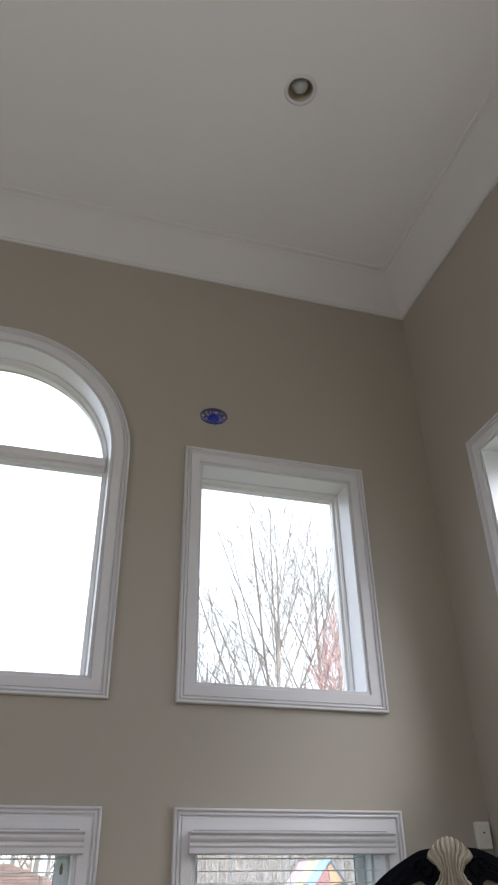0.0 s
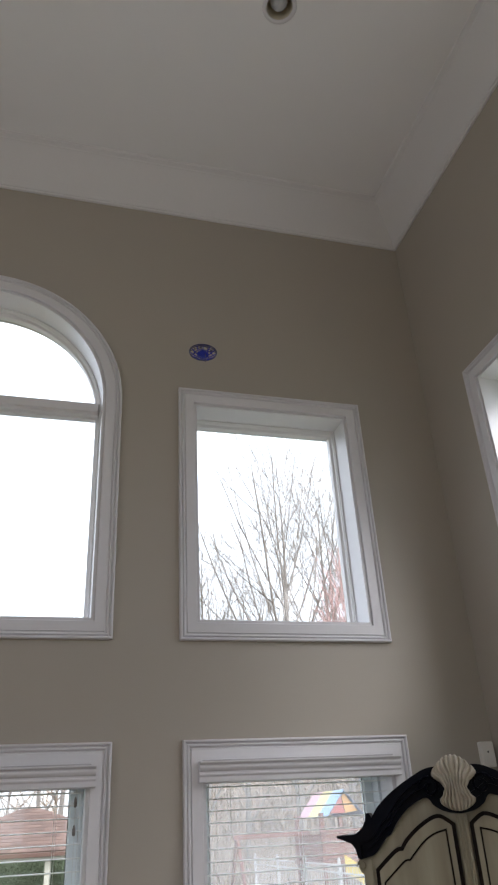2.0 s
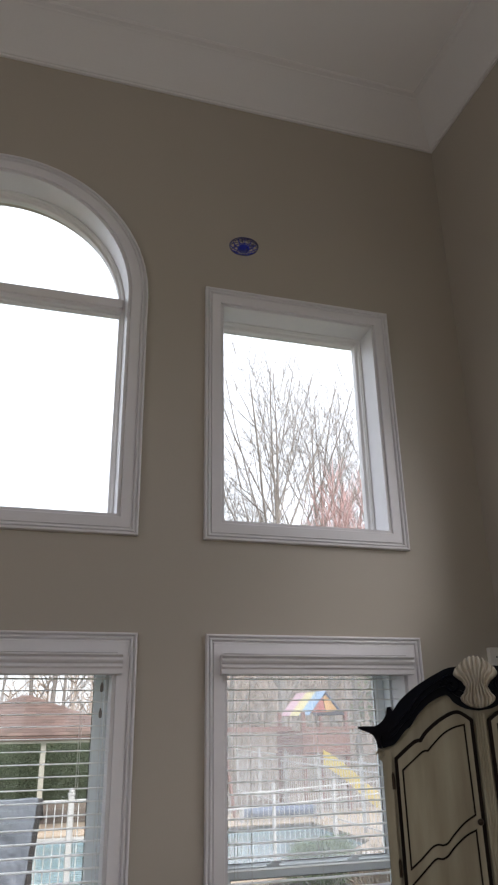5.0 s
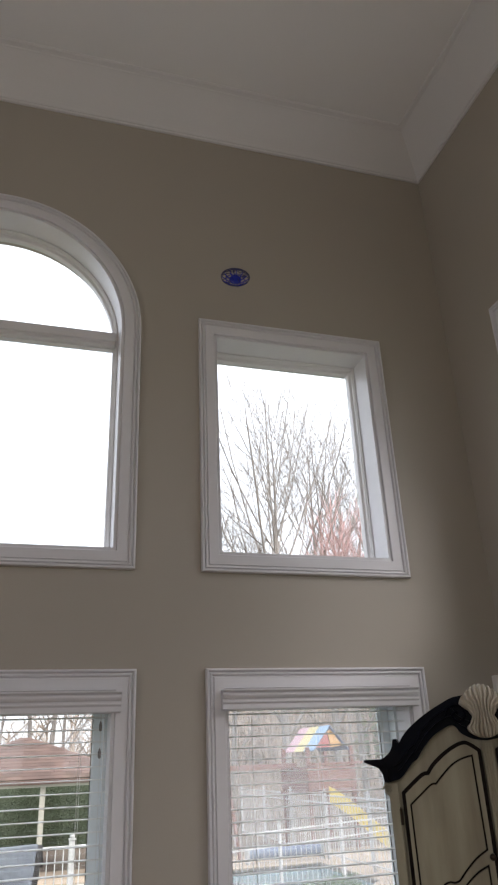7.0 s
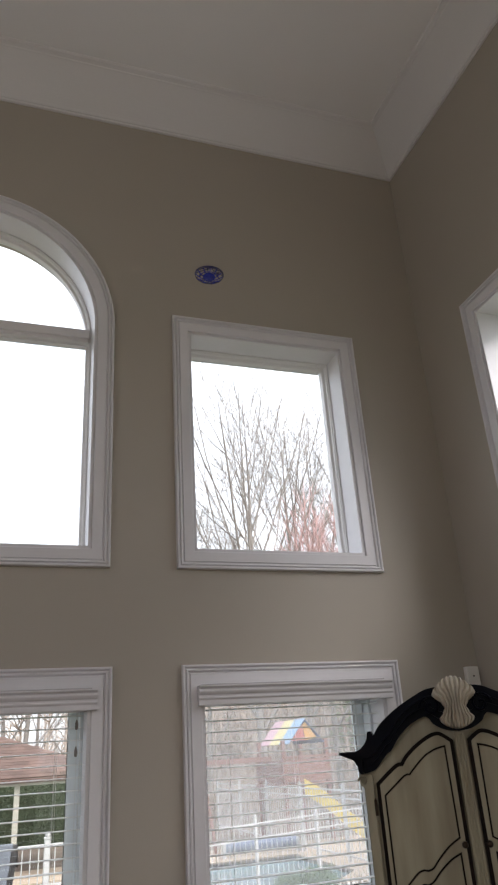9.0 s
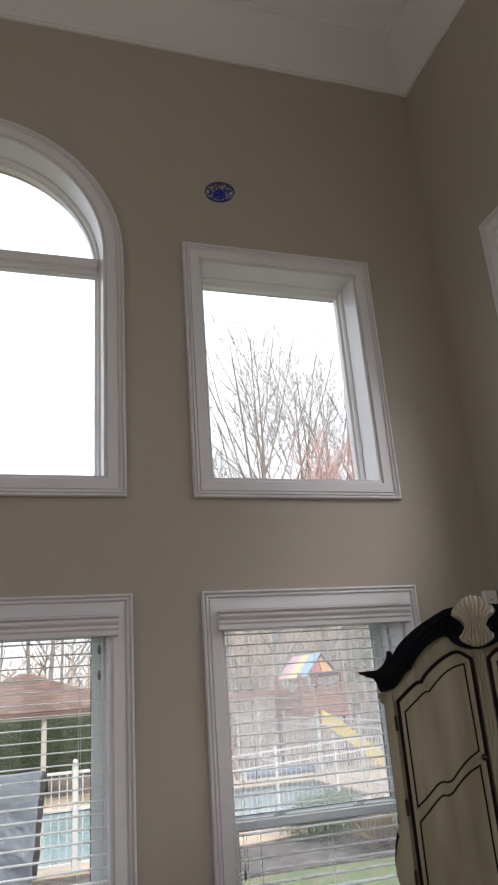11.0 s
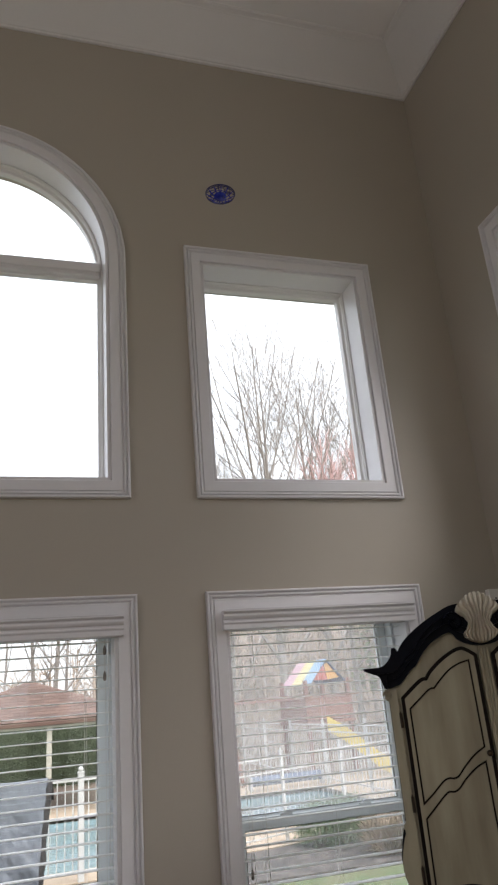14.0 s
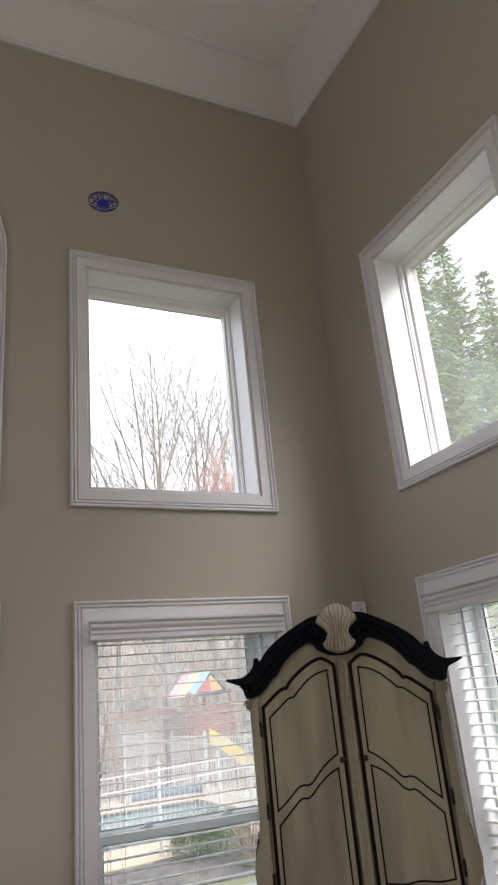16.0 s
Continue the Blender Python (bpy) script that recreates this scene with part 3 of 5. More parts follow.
    def shrink(path, d):
        n = len(path)
        out = []
        for i in range(n):
            p, a, b = Vector(path[i]), Vector(path[i - 1]), Vector(path[(i + 1) % n])
            d1, d2 = (p - a).normalized(), (b - p).normalized()
            s_ = Vector((d1.y, -d1.x)) + Vector((d2.y, -d2.x))
            s_ = s_ / max(0.5, s_.dot(Vector((d1.y, -d1.x))))
            out.append((p.x - s_.x * d, p.y - s_.y * d))
        return out

    for s in (1, -1):
        flip = (lambda pts: pts) if s == 1 else (lambda pts: [(-u, z) for u, z in reversed(pts)])
        o = W(flip(door_r))
        bm = bmesh.new()
        add_prism(bm, o, -0.016, 0.0)
        d = part("door", bm, M_EDGE, t, "cream door panel edged in black")
        bm = bmesh.new()
        add_prism(bm, shrink(o, 0.0155), -0.021, -0.016)
        part("door_face", bm, M_CREAM, d)
        for pts in (up_bot + up_top, lo_bot + lo_top):
            p = W(flip(pts))
            bm = bmesh.new()
            add_loop_sweep(bm, p, [(a, b + 0.021) for a, b in bead])
            part("panel_bead", bm, M_EDGE, d, "black line moulding")
        bm = bmesh.new()
        kx, kz = S * s * 0.052, zc(1.398)
        bmesh.ops.create_uvsphere(bm, u_segments=14, v_segments=10, radius=0.013, matrix=Matrix.Translation((kx, -0.042, kz)))
        add_tube(bm, (kx, -0.018, kz), (kx, -0.036, kz), 0.006, 0.005, 10)
        add_tube(bm, (kx, -0.017, kz), (kx, -0.023, kz), 0.012, 0.011, 12)
        part("door_knob", bm, M_BRASS, d, "dark bronze knob", smooth=True)
        for hz in (1.556, 1.208, 0.93):
            bm = bmesh.new()
            x = S * s * 0.414
            add_tube(bm, (x, -0.024, zc(hz) - 0.03), (x, -0.024, zc(hz) + 0.03), 0.006, sides=8)
            add_tube(bm, (x, -0.024, zc(hz) + 0.03), (x, -0.024, zc(hz) + 0.038), 0.004, 0.001, sides=8)
            part("hinge", bm, M_BRASS, d)
    # fluted stile between the doors
    bm = bmesh.new()
    add_box(bm, -0.022, 0.022, -0.024, 0.0, zc(0.852), zc(1.86))
    for x in (-0.012, 0.0, 0.012):
        add_tube(bm, (x, -0.025, zc(0.87)), (x, -0.025, zc(1.84)), 0.0042, sides=8)
    part("centre_stile", bm, M_CREAM, t)
    # corner posts with a carved swell
    for s in (-1, 1):
        bm = bmesh.new()
        o = [(0.416, 0.84), (0.462, 0.84)] + curve_through([(0.466, 0.86), (0.490, 0.92), (0.496, 0.98), (0.478, 1.06), (0.462, 1.10)], 4) + [(0.470, 1.105), (0.470, 1.125), (0.458, 1.135), (0.458, 1.64), (0.476, 1.65), (0.478, 1.695), (0.416, 1.695)]
        o = [(s * u, z) for u, z in o]
        add_prism(bm, W(o if s == 1 else o[::-1]), -0.018, 0.10)
        bmesh.ops.bevel(bm, geom=[e for e in bm.edges if e.is_boundary is False and e.calc_face_angle(0) > 1.0], offset=0.004, segments=2, affect='EDGES')
        post = part("corner_post", bm, M_CREAM, t)
        bm = bmesh.new()
        for k in range(18):
            a0, a1 = k / 18 * 2.2 * math.pi, (k + 1) / 18 * 2.2 * math.pi
            r0, r1 = 0.020 - 0.013 * k / 18, 0.020 - 0.013 * (k + 1) / 18
            c = (s * S * 0.462, zc(1.668))
            add_tube(bm, (c[0] + s * r0 * math.cos(a0), -0.022, c[1] + r0 * math.sin(a0)), (c[0] + s * r1 * math.cos(a1), -0.024, c[1] + r1 * math.sin(a1)), 0.004, sides=6)
        part("carved_scroll", bm, M_CREAM, post, smooth=True)
        bm = bmesh.new()
        e = [(0.440, 0.90), (0.500, 0.90)] + curve_through([(0.506, 0.93), (0.508, 0.98), (0.492, 1.06), (0.478, 1.10)], 4) + [(0.470, 1.14), (0.470, 1.66), (0.440, 1.66)]
        e = [(s * u, z) for u, z in e]
        add_prism(bm, W(e if s == 1 else e[::-1]), 0.102, 0.125)
        part("post_edge", bm, M_BLACK, t, "black edge strip")

    def stack(name, rows, material, label=""):
        """A block whose half width and front grow and shrink with height."""
        bm2 = bmesh.new()
        rings = []
        for z, hw, fr in rows:
            c = 0.03
            pts = [(-hw, 0.38), (-hw, -fr + c), (-hw + c, -fr), (hw - c, -fr), (hw, -fr + c), (hw, 0.38)]
            rings.append([bm2.verts.new((x, y, z)) for x, y in pts])
        for r, q in zip(rings, rings[1:]):
            for k in range(6):
                j = (k + 1) % 6
                bm2.faces.new((r[k], r[j], q[j], q[k]))
        bm2.faces.new(rings[0][::-1])
        bm2.faces.new(rings[-1])
        return part(name, bm2, material, t, label)

    stack("waist_moulding", [(zc(0.784), 0.425, 0.020), (zc(0.792), 0.440, 0.036), (zc(0.815), 0.446, 0.044), (zc(0.830), 0.440, 0.036), (zc(0.838), 0.448, 0.030), (zc(0.846), 0.436, 0.020)], M_BLACK, "black waist moulding")
    base = stack("base", [(zc(0.500), 0.500, 0.060), (zc(0.54), 0.522, 0.080), (zc(0.60), 0.520, 0.080), (zc(0.66), 0.503, 0.066), (zc(0.72), 0.470, 0.046), (zc(0.77), 0.434, 0.030), (zc(0.788), 0.425, 0.028)], M_CREAM, "bulging cream lower chest")
    bm = bmesh.new()
    rows = [(zc(0.512), 0.405, 0.074), (zc(0.54), 0.404, 0.090), (zc(0.60), 0.402, 0.090), (zc(0.66), 0.400, 0.076), (zc(0.72), 0.397, 0.056), (zc(0.762), 0.394, 0.042)]
    rings = [[bm.verts.new((x, y, z)) for x, y in ((-hw, -fr + 0.02), (-hw, -fr), (hw, -fr), (hw, -fr + 0.02))] for z, hw, fr in rows]
    for r, q in zip(rings, rings[1:]):
        for k in range(3):
            bm.faces.new((r[k], r[k + 1], q[k + 1], q[k]))
    bm.faces.new(rings[0])
    bm.faces.new(rings[-1])
    drawer = part("drawer", bm, M_CREAM, t)
    bm = bmesh.new()
    edge = [(-1, k) for k in range(len(rows))] + [(1, k) for k in reversed(range(len(rows)))]
    pts = [(sg * (rows[k][1] - 0.004), -rows[k][2] - 0.002, rows[k][0]) for sg, k in edge]
    for a, b in zip(pts, pts[1:] + pts[:1]):
        add_tube(bm, a, b, 0.0075, sides=6)
    part("drawer_edging", bm, M_BLACK, drawer, "black line moulding")
    stack("base_moulding", [(zc(0.455), 0.545, 0.090), (zc(0.462), 0.572, 0.120), (zc(0.474), 0.585, 0.132), (zc(0.486), 0.578, 0.126), (zc(0.494), 0.545, 0.10), (zc(0.505), 0.515, 0.08)], M_BLACK, "black base moulding")
    stack("lower_chest", [(0.12, 0.555, 0.10), (0.20, 0.556, 0.105), (0.40, 0.548, 0.100), (zc(0.457), 0.545, 0.095)], M_CREAM)
    for sx in (-1, 1):
        for yy in (-0.05, 0.32):
            bm = bmesh.new()
            for (za, ra), (zb2, rb) in zip([(0.0, 0.030), (0.02, 0.040), (0.06, 0.030), (0.09, 0.045)], [(0.02, 0.040), (0.06, 0.030), (0.09, 0.045), (0.125, 0.060)]):
                add_tube(bm, (sx * 0.48, yy, za), (sx * 0.48, yy, zb2), ra, rb, 14)
            part("foot", bm, M_BLACK, t)
    # scallop shell
    bm = bmesh.new()
    nu, nv = 60, 26

    def half(v):
        ks = [(0.0, 0.062), (0.08, 0.073), (0.17, 0.077), (0.34, 0.058), (0.50, 0.048), (0.66, 0.060), (0.84, 0.093), (0.94, 0.099), (1.0, 0.088)]
        for (a, wa), (b, wb) in zip(ks, ks[1:]):
            if v <= b:
                f = (v - a) / (b - a)
                f = f * f * (3 - 2 * f)
                return wa + (wb - wa) * f
        return ks[-1][1]

    grid = []
    for j in range(nv + 1):
        v = j / nv
        row = []
        for i in range(nu + 1):
            a = -1 + 2 * i / nu
            zt = 2.078 - 0.058 * a * a
            zb2 = 1.862 + 0.022 * a * a
            z = zb2 + (zt - zb2) * v
            rib = abs(math.cos(a * 4.5 * math.pi)) ** 0.55
            lift = 0.030 + 0.040 * math.sqrt(max(0.0, 1 - a * a)) * (0.55 + 0.45 * math.sin(math.pi * min(1, v * 0.9 + 0.1))) + 0.030 * rib
            scal = 0.009 * rib * v * v
            row.append(bm.verts.new((S * half(v) * a, -0.055 - lift * (1 - 0.25 * v ** 6), zc(z) + scal)))
        grid.append(row)
    for j in range(nv):
        for i in range(nu):
            bm.faces.new((grid[j][i], grid[j][i + 1], grid[j + 1][i + 1], grid[j + 1][i]))
    border = grid[0][:] + [grid[j][nu] for j in range(1, nv + 1)] + grid[nv][nu - 1::-1] + [grid[j][0] for j in range(nv - 1, 0, -1)]
    back = [bm.verts.new((v.co.x, -0.02, v.co.z)) for v in border]
    n = len(border)
    for k in range(n):
        bm.faces.new((border[k], border[(k + 1) % n], back[(k + 1) % n], back[k]))
    bm.faces.new(back)
    part("carved_shell", bm, M_SHELL, t, "cream carved scallop shell", smooth=True)
    return t


armoire()


# ---------------------------------------------------------------- the garden
GROUND = -0.4
M_GRASS = mat("spring_grass", (0.064, 0.092, 0.029), 0.9, vary=0.35, scale=1.9, fine=40, bump=0.08, dist=0.02, second=(0.140, 0.118, 0.066), amount=0.85)
M_LITTER = mat("dry_leaf_litter", (0.15, 0.108, 0.080), 0.95, vary=0.35, scale=0.8, fine=12, bump=0.05, dist=0.03, second=(0.12, 0.09, 0.07), amount=0.8)
M_MULCH = mat("dark_mulch", (0.034, 0.028, 0.025), 0.95, vary=0.45, scale=7, fine=30, bump=0.1, dist=0.03, second=(0.13, 0.11, 0.096), amount=0.9)
M_PAVE = mat("grey_paving", (0.15, 0.15, 0.157), 0.9, vary=0.15, scale=1.2, fine=25, bump=0.05, dist=0.01)
M_DECK = mat("pool_concrete", (0.38, 0.295, 0.215), 0.85, vary=0.12, scale=0.8, fine=20, bump=0.05, dist=0.01)
M_FENCE = mat("white_fence_paint", (0.50, 0.49, 0.475), 0.4, vary=0.03, scale=3, fine=40, bump=0.01, dist=0.001)
M_BARK = mat("grey_bark", (0.27, 0.238, 0.212), 0.9, vary=0.25, scale=1.5, fine=18, bump=0.1, dist=0.02, stretch=(1, 1, 0.3))
# distant bark: brown made paler, with the haze of distance in the colour
M_HAZED_BARK = mat("haze_paled_bark", (0.41, 0.335, 0.275), 0.95, vary=0.3, scale=0.3, fine=2, bump=0)
M_REDTWIG = mat("red_budding_twigs", (0.48, 0.30, 0.28), 0.9, vary=0.2, scale=1, fine=8, bump=0)
M_NEEDLE = mat("spruce_needles", (0.21, 0.27, 0.135), 0.8, vary=0.35, scale=0.8, fine=9, bump=0, second=(0.29, 0.32, 0.16), amount=0.7)
M_BUSH = mat("evergreen_shrub", (0.075, 0.125, 0.045), 0.8, vary=0.35, scale=3, fine=25, bump=0)
M_HEDGE = mat("dark_evergreen_hedge", (0.046, 0.062, 0.030), 0.85, vary=0.35, scale=3, fine=25, bump=0)
M_SHINGLE = mat("red_brown_shingles", (0.105, 0.064, 0.050), 0.9, vary=0.2, scale=3, fine=25, bump=0.05, dist=0.006, random=0.26)
M_BEIGE = mat("cream_painted_timber", (0.35, 0.32, 0.26), 0.6, vary=0.06, scale=3, fine=30, bump=0.02)
M_TARP = mat("grey_tarpaulin", (0.125, 0.138, 0.160), 0.55, vary=0.12, scale=3, fine=14, bump=0.06, dist=0.02)
M_REDWOOD = mat("red_stained_timber", (0.19, 0.088, 0.068), 0.75, vary=0.15, scale=3, fine=30, bump=0.03, dist=0.003)
M_HOUSE = mat("pale_siding", (0.56, 0.60, 0.65), 0.7, vary=0.05, scale=1, fine=10, bump=0)


def flat(name, pts, z, material, label, category, thick=0.06):
    bm = bmesh.new()
    vs = [bm.verts.new((x, y, z)) for x, y in pts]
    f = bm.faces.new(vs)
    ex = bmesh.ops.extrude_face_region(bm, geom=[f])["geom"]
    bmesh.ops.translate(bm, vec=(0, 0, -thick), verts=[v for v in ex if isinstance(v, bmesh.types.BMVert)])
    return tagged(part(name, bm, material), label, category, kind="structure")


def ground_sheet():
    """Lawn to the horizon, with the pool's hole in it."""
    bm = bmesh.new()
    es = []
    for loop in ([(-900, -900), (900, -900), (900, 900), (-900, 900)], POOL):
        vs = [bm.verts.new((x, y, GROUND)) for x, y in loop]
        es += [bm.edges.new((vs[i], vs[(i + 1) % len(vs)])) for i in range(len(vs))]
    bmesh.ops.triangle_fill(bm, use_beauty=True, use_dissolve=False, edges=es)
    tagged(part("ground", bm, M_GRASS), "patchy early spring lawn", "lawn", kind="structure")


POOL = [(-3.0, 12.0), (2.2, 12.4), (2.6, 12.95), (4.0, 13.55), (5.9, 14.0), (6.8, 15.0), (6.8, 18.2), (-3.0, 18.2)]
ground_sheet()


def pool():
    bm = bmesh.new()
    es = []
    outer = [(-7.5, 11.45), (1.0, 11.45), (5.5, 12.2), (13.0, 12.4), (13.0, 20.4), (-7.5, 20.4)]
    for loop in (outer, POOL):
        vs = [bm.verts.new((x, y, GROUND + 0.03)) for x, y in loop]
        es += [bm.edges.new((vs[i], vs[(i + 1) % len(vs)])) for i in range(len(vs))]
    fs = [f for f in bmesh.ops.triangle_fill(bm, use_beauty=True, use_dissolve=False, edges=es)["geom"] if isinstance(f, bmesh.types.BMFace)]
    ex = bmesh.ops.extrude_face_region(bm, geom=fs)["geom"]
    bmesh.ops.translate(bm, vec=(0, 0, -0.1), verts=[v for v in ex if isinstance(v, bmesh.types.BMVert)])
    tagged(part("pavement", bm, M_DECK), "beige concrete pool surround", "pool deck", kind="structure")
    bm = bmesh.new()
    top = [bm.verts.new((x, y, GROUND - 0.005)) for x, y in POOL]
    low = [bm.verts.new((x, y, GROUND - 1.4)) for x, y in POOL]
    for i in range(len(POOL)):
        j = (i + 1) % len(POOL)
        bm.faces.new((top[i], top[j], low[j], low[i]))
    bm.faces.new(low)
    tagged(part("pool_basin", bm, mat("pool_liner", (0.19, 0.265, 0.28), 0.5, vary=0.06, scale=1, fine=10, bump=0)), "turquoise swimming pool basin", "swimming pool", kind="structure")
    bm = bmesh.new()
    bm.faces.new([bm.verts.new((x, y, GROUND - 0.12)) for x, y in POOL])
    tagged(part("water", bm, mat("pool_water", (0.19, 0.265, 0.28), 0.12, vary=0.06, scale=1.5, fine=9, bump=0.03, dist=0.02)), "still turquoise pool water", "water", kind="structure")


pool()
flat("mulch_bed", [(-7, 8.4), (-0.1, 8.7), (0.9, 9.5), (2.8, 10.0), (4.8, 9.95), (9.0, 10.6), (13, 12.3), (5.5, 12.15), (1.0, 11.4), (-7, 11.4)], GROUND + 0.025, M_MULCH, "dark bark mulch bed beside the lawn", "flower bed")
flat("woodland_floor", [(7.4, 13.2), (40, 13.2), (80, 95), (-40, 95), (-40, 20.0), (7.4, 20.0)], GROUND + 0.022, M_LITTER, "brown leaf litter under the bare woods", "woodland floor")
flat("patio", [(-6, 4.45), (9, 4.45), (9, 7.6), (4.2, 7.55), (2.1, 7.0), (1.4, 5.2), (-6, 5.2)], GROUND + 0.02, M_PAVE, "grey paved patio", "patio")


def picket_fence(a, b, z0, height, rails, label, post_step=1.85, gap=0.105, slim=1.0):
    a, b = Vector((*a, 0)), Vector((*b, 0))
    length = (b - a).length
    yaw = math.degrees(math.atan2(b.y - a.y, b.x - a.x))
    t = thing("fence", pose(a.x, a.y, GROUND, 0, 0, yaw), label, "fence")
    for r in rails:
        part("rail", box(0, length, -0.022 * slim, 0.022 * slim, r - 0.022 * slim, r + 0.022 * slim, 0.003), M_FENCE, t)
    first = None
    for i in range(int(length / gap)):
        x = 0.05 + i * gap
        if first is None:
            first = part("picket", box(-0.008 * slim, 0.008 * slim, -0.008 * slim, 0.008 * slim, z0, height), M_FENCE, t)
            ob = first
        else:
            ob = new("picket", first.data)
            ob.parent = t
        ob.location = (x, 0, 0)
    fp = fc = None
    for i in range(int(length / post_step) + 1):
        x = i * post_step
        if fp is None:
            fp = ob = part("post", box(-0.045 * slim, 0.045 * slim, -0.045 * slim, 0.045 * slim, -0.1, height + 0.06, 0.006), M_FENCE, t)
            bm = bmesh.new()
            add_box(bm, -0.055 * slim, 0.055 * slim, -0.055 * slim, 0.055 * slim, height + 0.06, height + 0.08)
            bmesh.ops.create_uvsphere(bm, u_segments=12, v_segments=8, radius=0.042 * slim, matrix=Matrix.Translation((0, 0, height + 0.08 + 0.035 * slim)))
            fc = cap = part("post_cap", bm, M_FENCE, ob)
        else:
            ob = new("post", fp.data)
            ob.parent = t
            cap = new("post_cap", fc.data)
            cap.parent = ob
        ob.location = (x, 0, 0)
    return t


picket_fence((-6.67, 11.15), (2.6, 11.6), 0.12, 1.28, (0.14, 0.80, 1.26), "white metal picket fence in front of the pool", slim=0.85)
picket_fence((2.62, 11.64), (7.12, 13.64), 0.10, 1.24, (0.14, 1.02, 1.22), "low white metal picket fence along the pool", post_step=1.37, gap=0.11, slim=0.5)
picket_fence((7.16, 13.5), (7.16, 26.2), 0.10, 1.40, (0.14, 1.22, 1.38), "white metal picket fence at the side of the pool", post_step=2.5, gap=0.16, slim=0.72)


def tarp():
    """A grey sheet hung over the fence, creased, with a dark lining."""
    t = thing("tarpaulin", pose(0, 0, 0), "crumpled grey tarpaulin hung over the white fence", "tarpaulin")

    def sheet(nx, nz, x0, x1, back, drop):
        bm = bmesh.new()
        grid = []
        for j in range(nz + 1):
            row = []
            v = j / nz
            for i in range(nx + 1):
                u = i / nx
                x = x0 + (x1 - x0) * u - 0.12 * v * u
                s = v * drop
                if s < 0.22:
                    y, z = 11.50 - s * 0.6, GROUND + 1.05 + s * 1.3
                else:
                    y, z = 11.36 - (s - 0.22) * 0.10, GROUND + 1.336 - (s - 0.22) * 0.86
                q = Vector((x * 1.7 + z * 0.8, z * 1.2 - x * 0.5, 3.1))
                warp = noise.noise(q * 0.8)
                crease = 1 - 2.2 * abs(noise.noise(q)) - 1.0 * abs(noise.noise(q * 2.6 + Vector((warp, 2, 5)))) - 0.6 * abs(noise.noise(q * 5.6 + Vector((7, warp * 2, 1))))
                y -= 0.10 + 0.022 * crease + 0.035 * math.sin(6.0 * x + 3.0 * z + 1.5 * crease) * (0.15 + 0.3 * v) - back
                z += 0.03 * noise.noise(Vector((x * 2.0, 0.5, v * 2)))
                x += 0.025 * noise.noise(Vector((z * 5, 3, back * 40))) * u
                row.append(bm.verts.new((x, y, z)))
            grid.append(row)
        for j in range(nz):
            for i in range(nx):
                bm.faces.new((grid[j][i], grid[j][i + 1], grid[j + 1][i + 1], grid[j + 1][i]))
        return bm

    for ob in (part("sheet", sheet(130, 96, -3.2, 0.28, 0.0, 1.75), M_TARP, t, smooth=True),
               part("lining", sheet(50, 40, -3.1, 0.355, 0.06, 1.66), mat("black_tarp_lining", (0.022, 0.02, 0.02), 0.7, vary=0.15, scale=4, fine=20, bump=0.03), t, "black tarpaulin lining", smooth=True)):
        ob.modifiers.new("thickness", 'SOLIDIFY').thickness = 0.006


tarp()


def gazebo():
    t = thing("gazebo", pose(0.04, 21.0, GROUND), "cream pool gazebo with a red-brown shingle hip roof", "gazebo")
    ez, pz, hx, hy = 2.02, 2.98, 2.75, 2.05
    bm = bmesh.new()
    vs = [bm.verts.new(p) for p in ((-hx, -hy, ez), (hx, -hy, ez), (hx, hy, ez), (-hx, hy, ez), (-0.15, 0, pz), (0.15, 0, pz))]
    for q in ((0, 1, 5, 4), (1, 2, 5), (2, 3, 4, 5), (3, 0, 4), (3, 2, 1, 0)):
        bm.faces.new([vs[k] for k in q])
    roof = part("roof", bm, M_SHINGLE, t)
    first = None
    rows = 14
    for r in range(rows):
        f = (r + 0.5) / rows
        half = hx + (0.15 - hx) * f
        n = max(1, int(2 * half / 0.36))
        for k in range(n):
            if first is None:
                first = ob = part("shingle", box(-0.172, 0.172, -0.088, 0.088, -0.008, 0.008), M_SHINGLE, roof)
            else:
                ob = new("shingle", first.data)
                ob.parent = roof
            x = (k - (n - 1) / 2) * 0.352 + (0.09 if r % 2 and n > 3 else 0)
            ob.matrix_basis = pose(x, -hy + hy * f, ez + (pz - ez) * f + 0.010, math.degrees(math.atan2(pz - ez, hy)) - 1.5, 0, 0)
    bm = bmesh.new()
    add_loop_sweep(bm, rect(-hx + 0.02, hx - 0.02, -hy + 0.02, hy - 0.02), [(0, 0), (0.03, 0), (0.03, 0.14), (0, 0.14), (0, 0)])
    fa = part("fascia", bm, M_BEIGE, t)
    fa.matrix_basis = pose(0, 0, ez - 0.155, -90) @ Matrix.Diagonal((1, 1, -1, 1))
    part("gutter", box(-hx - 0.02, hx + 0.02, -hy - 0.075, -hy - 0.012, ez - 0.10, ez - 0.01, 0.012), mat("brown_gutter", (0.10, 0.05, 0.035), 0.5, vary=0.08, scale=3, fine=30, bump=0.01), t, "brown metal gutter")
    for x, y in ((-0.77, -hy + 0.12), (0.47, -hy + 0.12), (1.62, -hy + 0.12), (-2.0, -hy + 0.12), (-2.55, hy - 0.12), (2.55, hy - 0.12), (2.55, -hy + 0.12)):
        part("post", box(x - 0.06, x + 0.06, y - 0.06, y + 0.06, 0, ez - 0.02, 0.01), M_BEIGE, t)


gazebo()


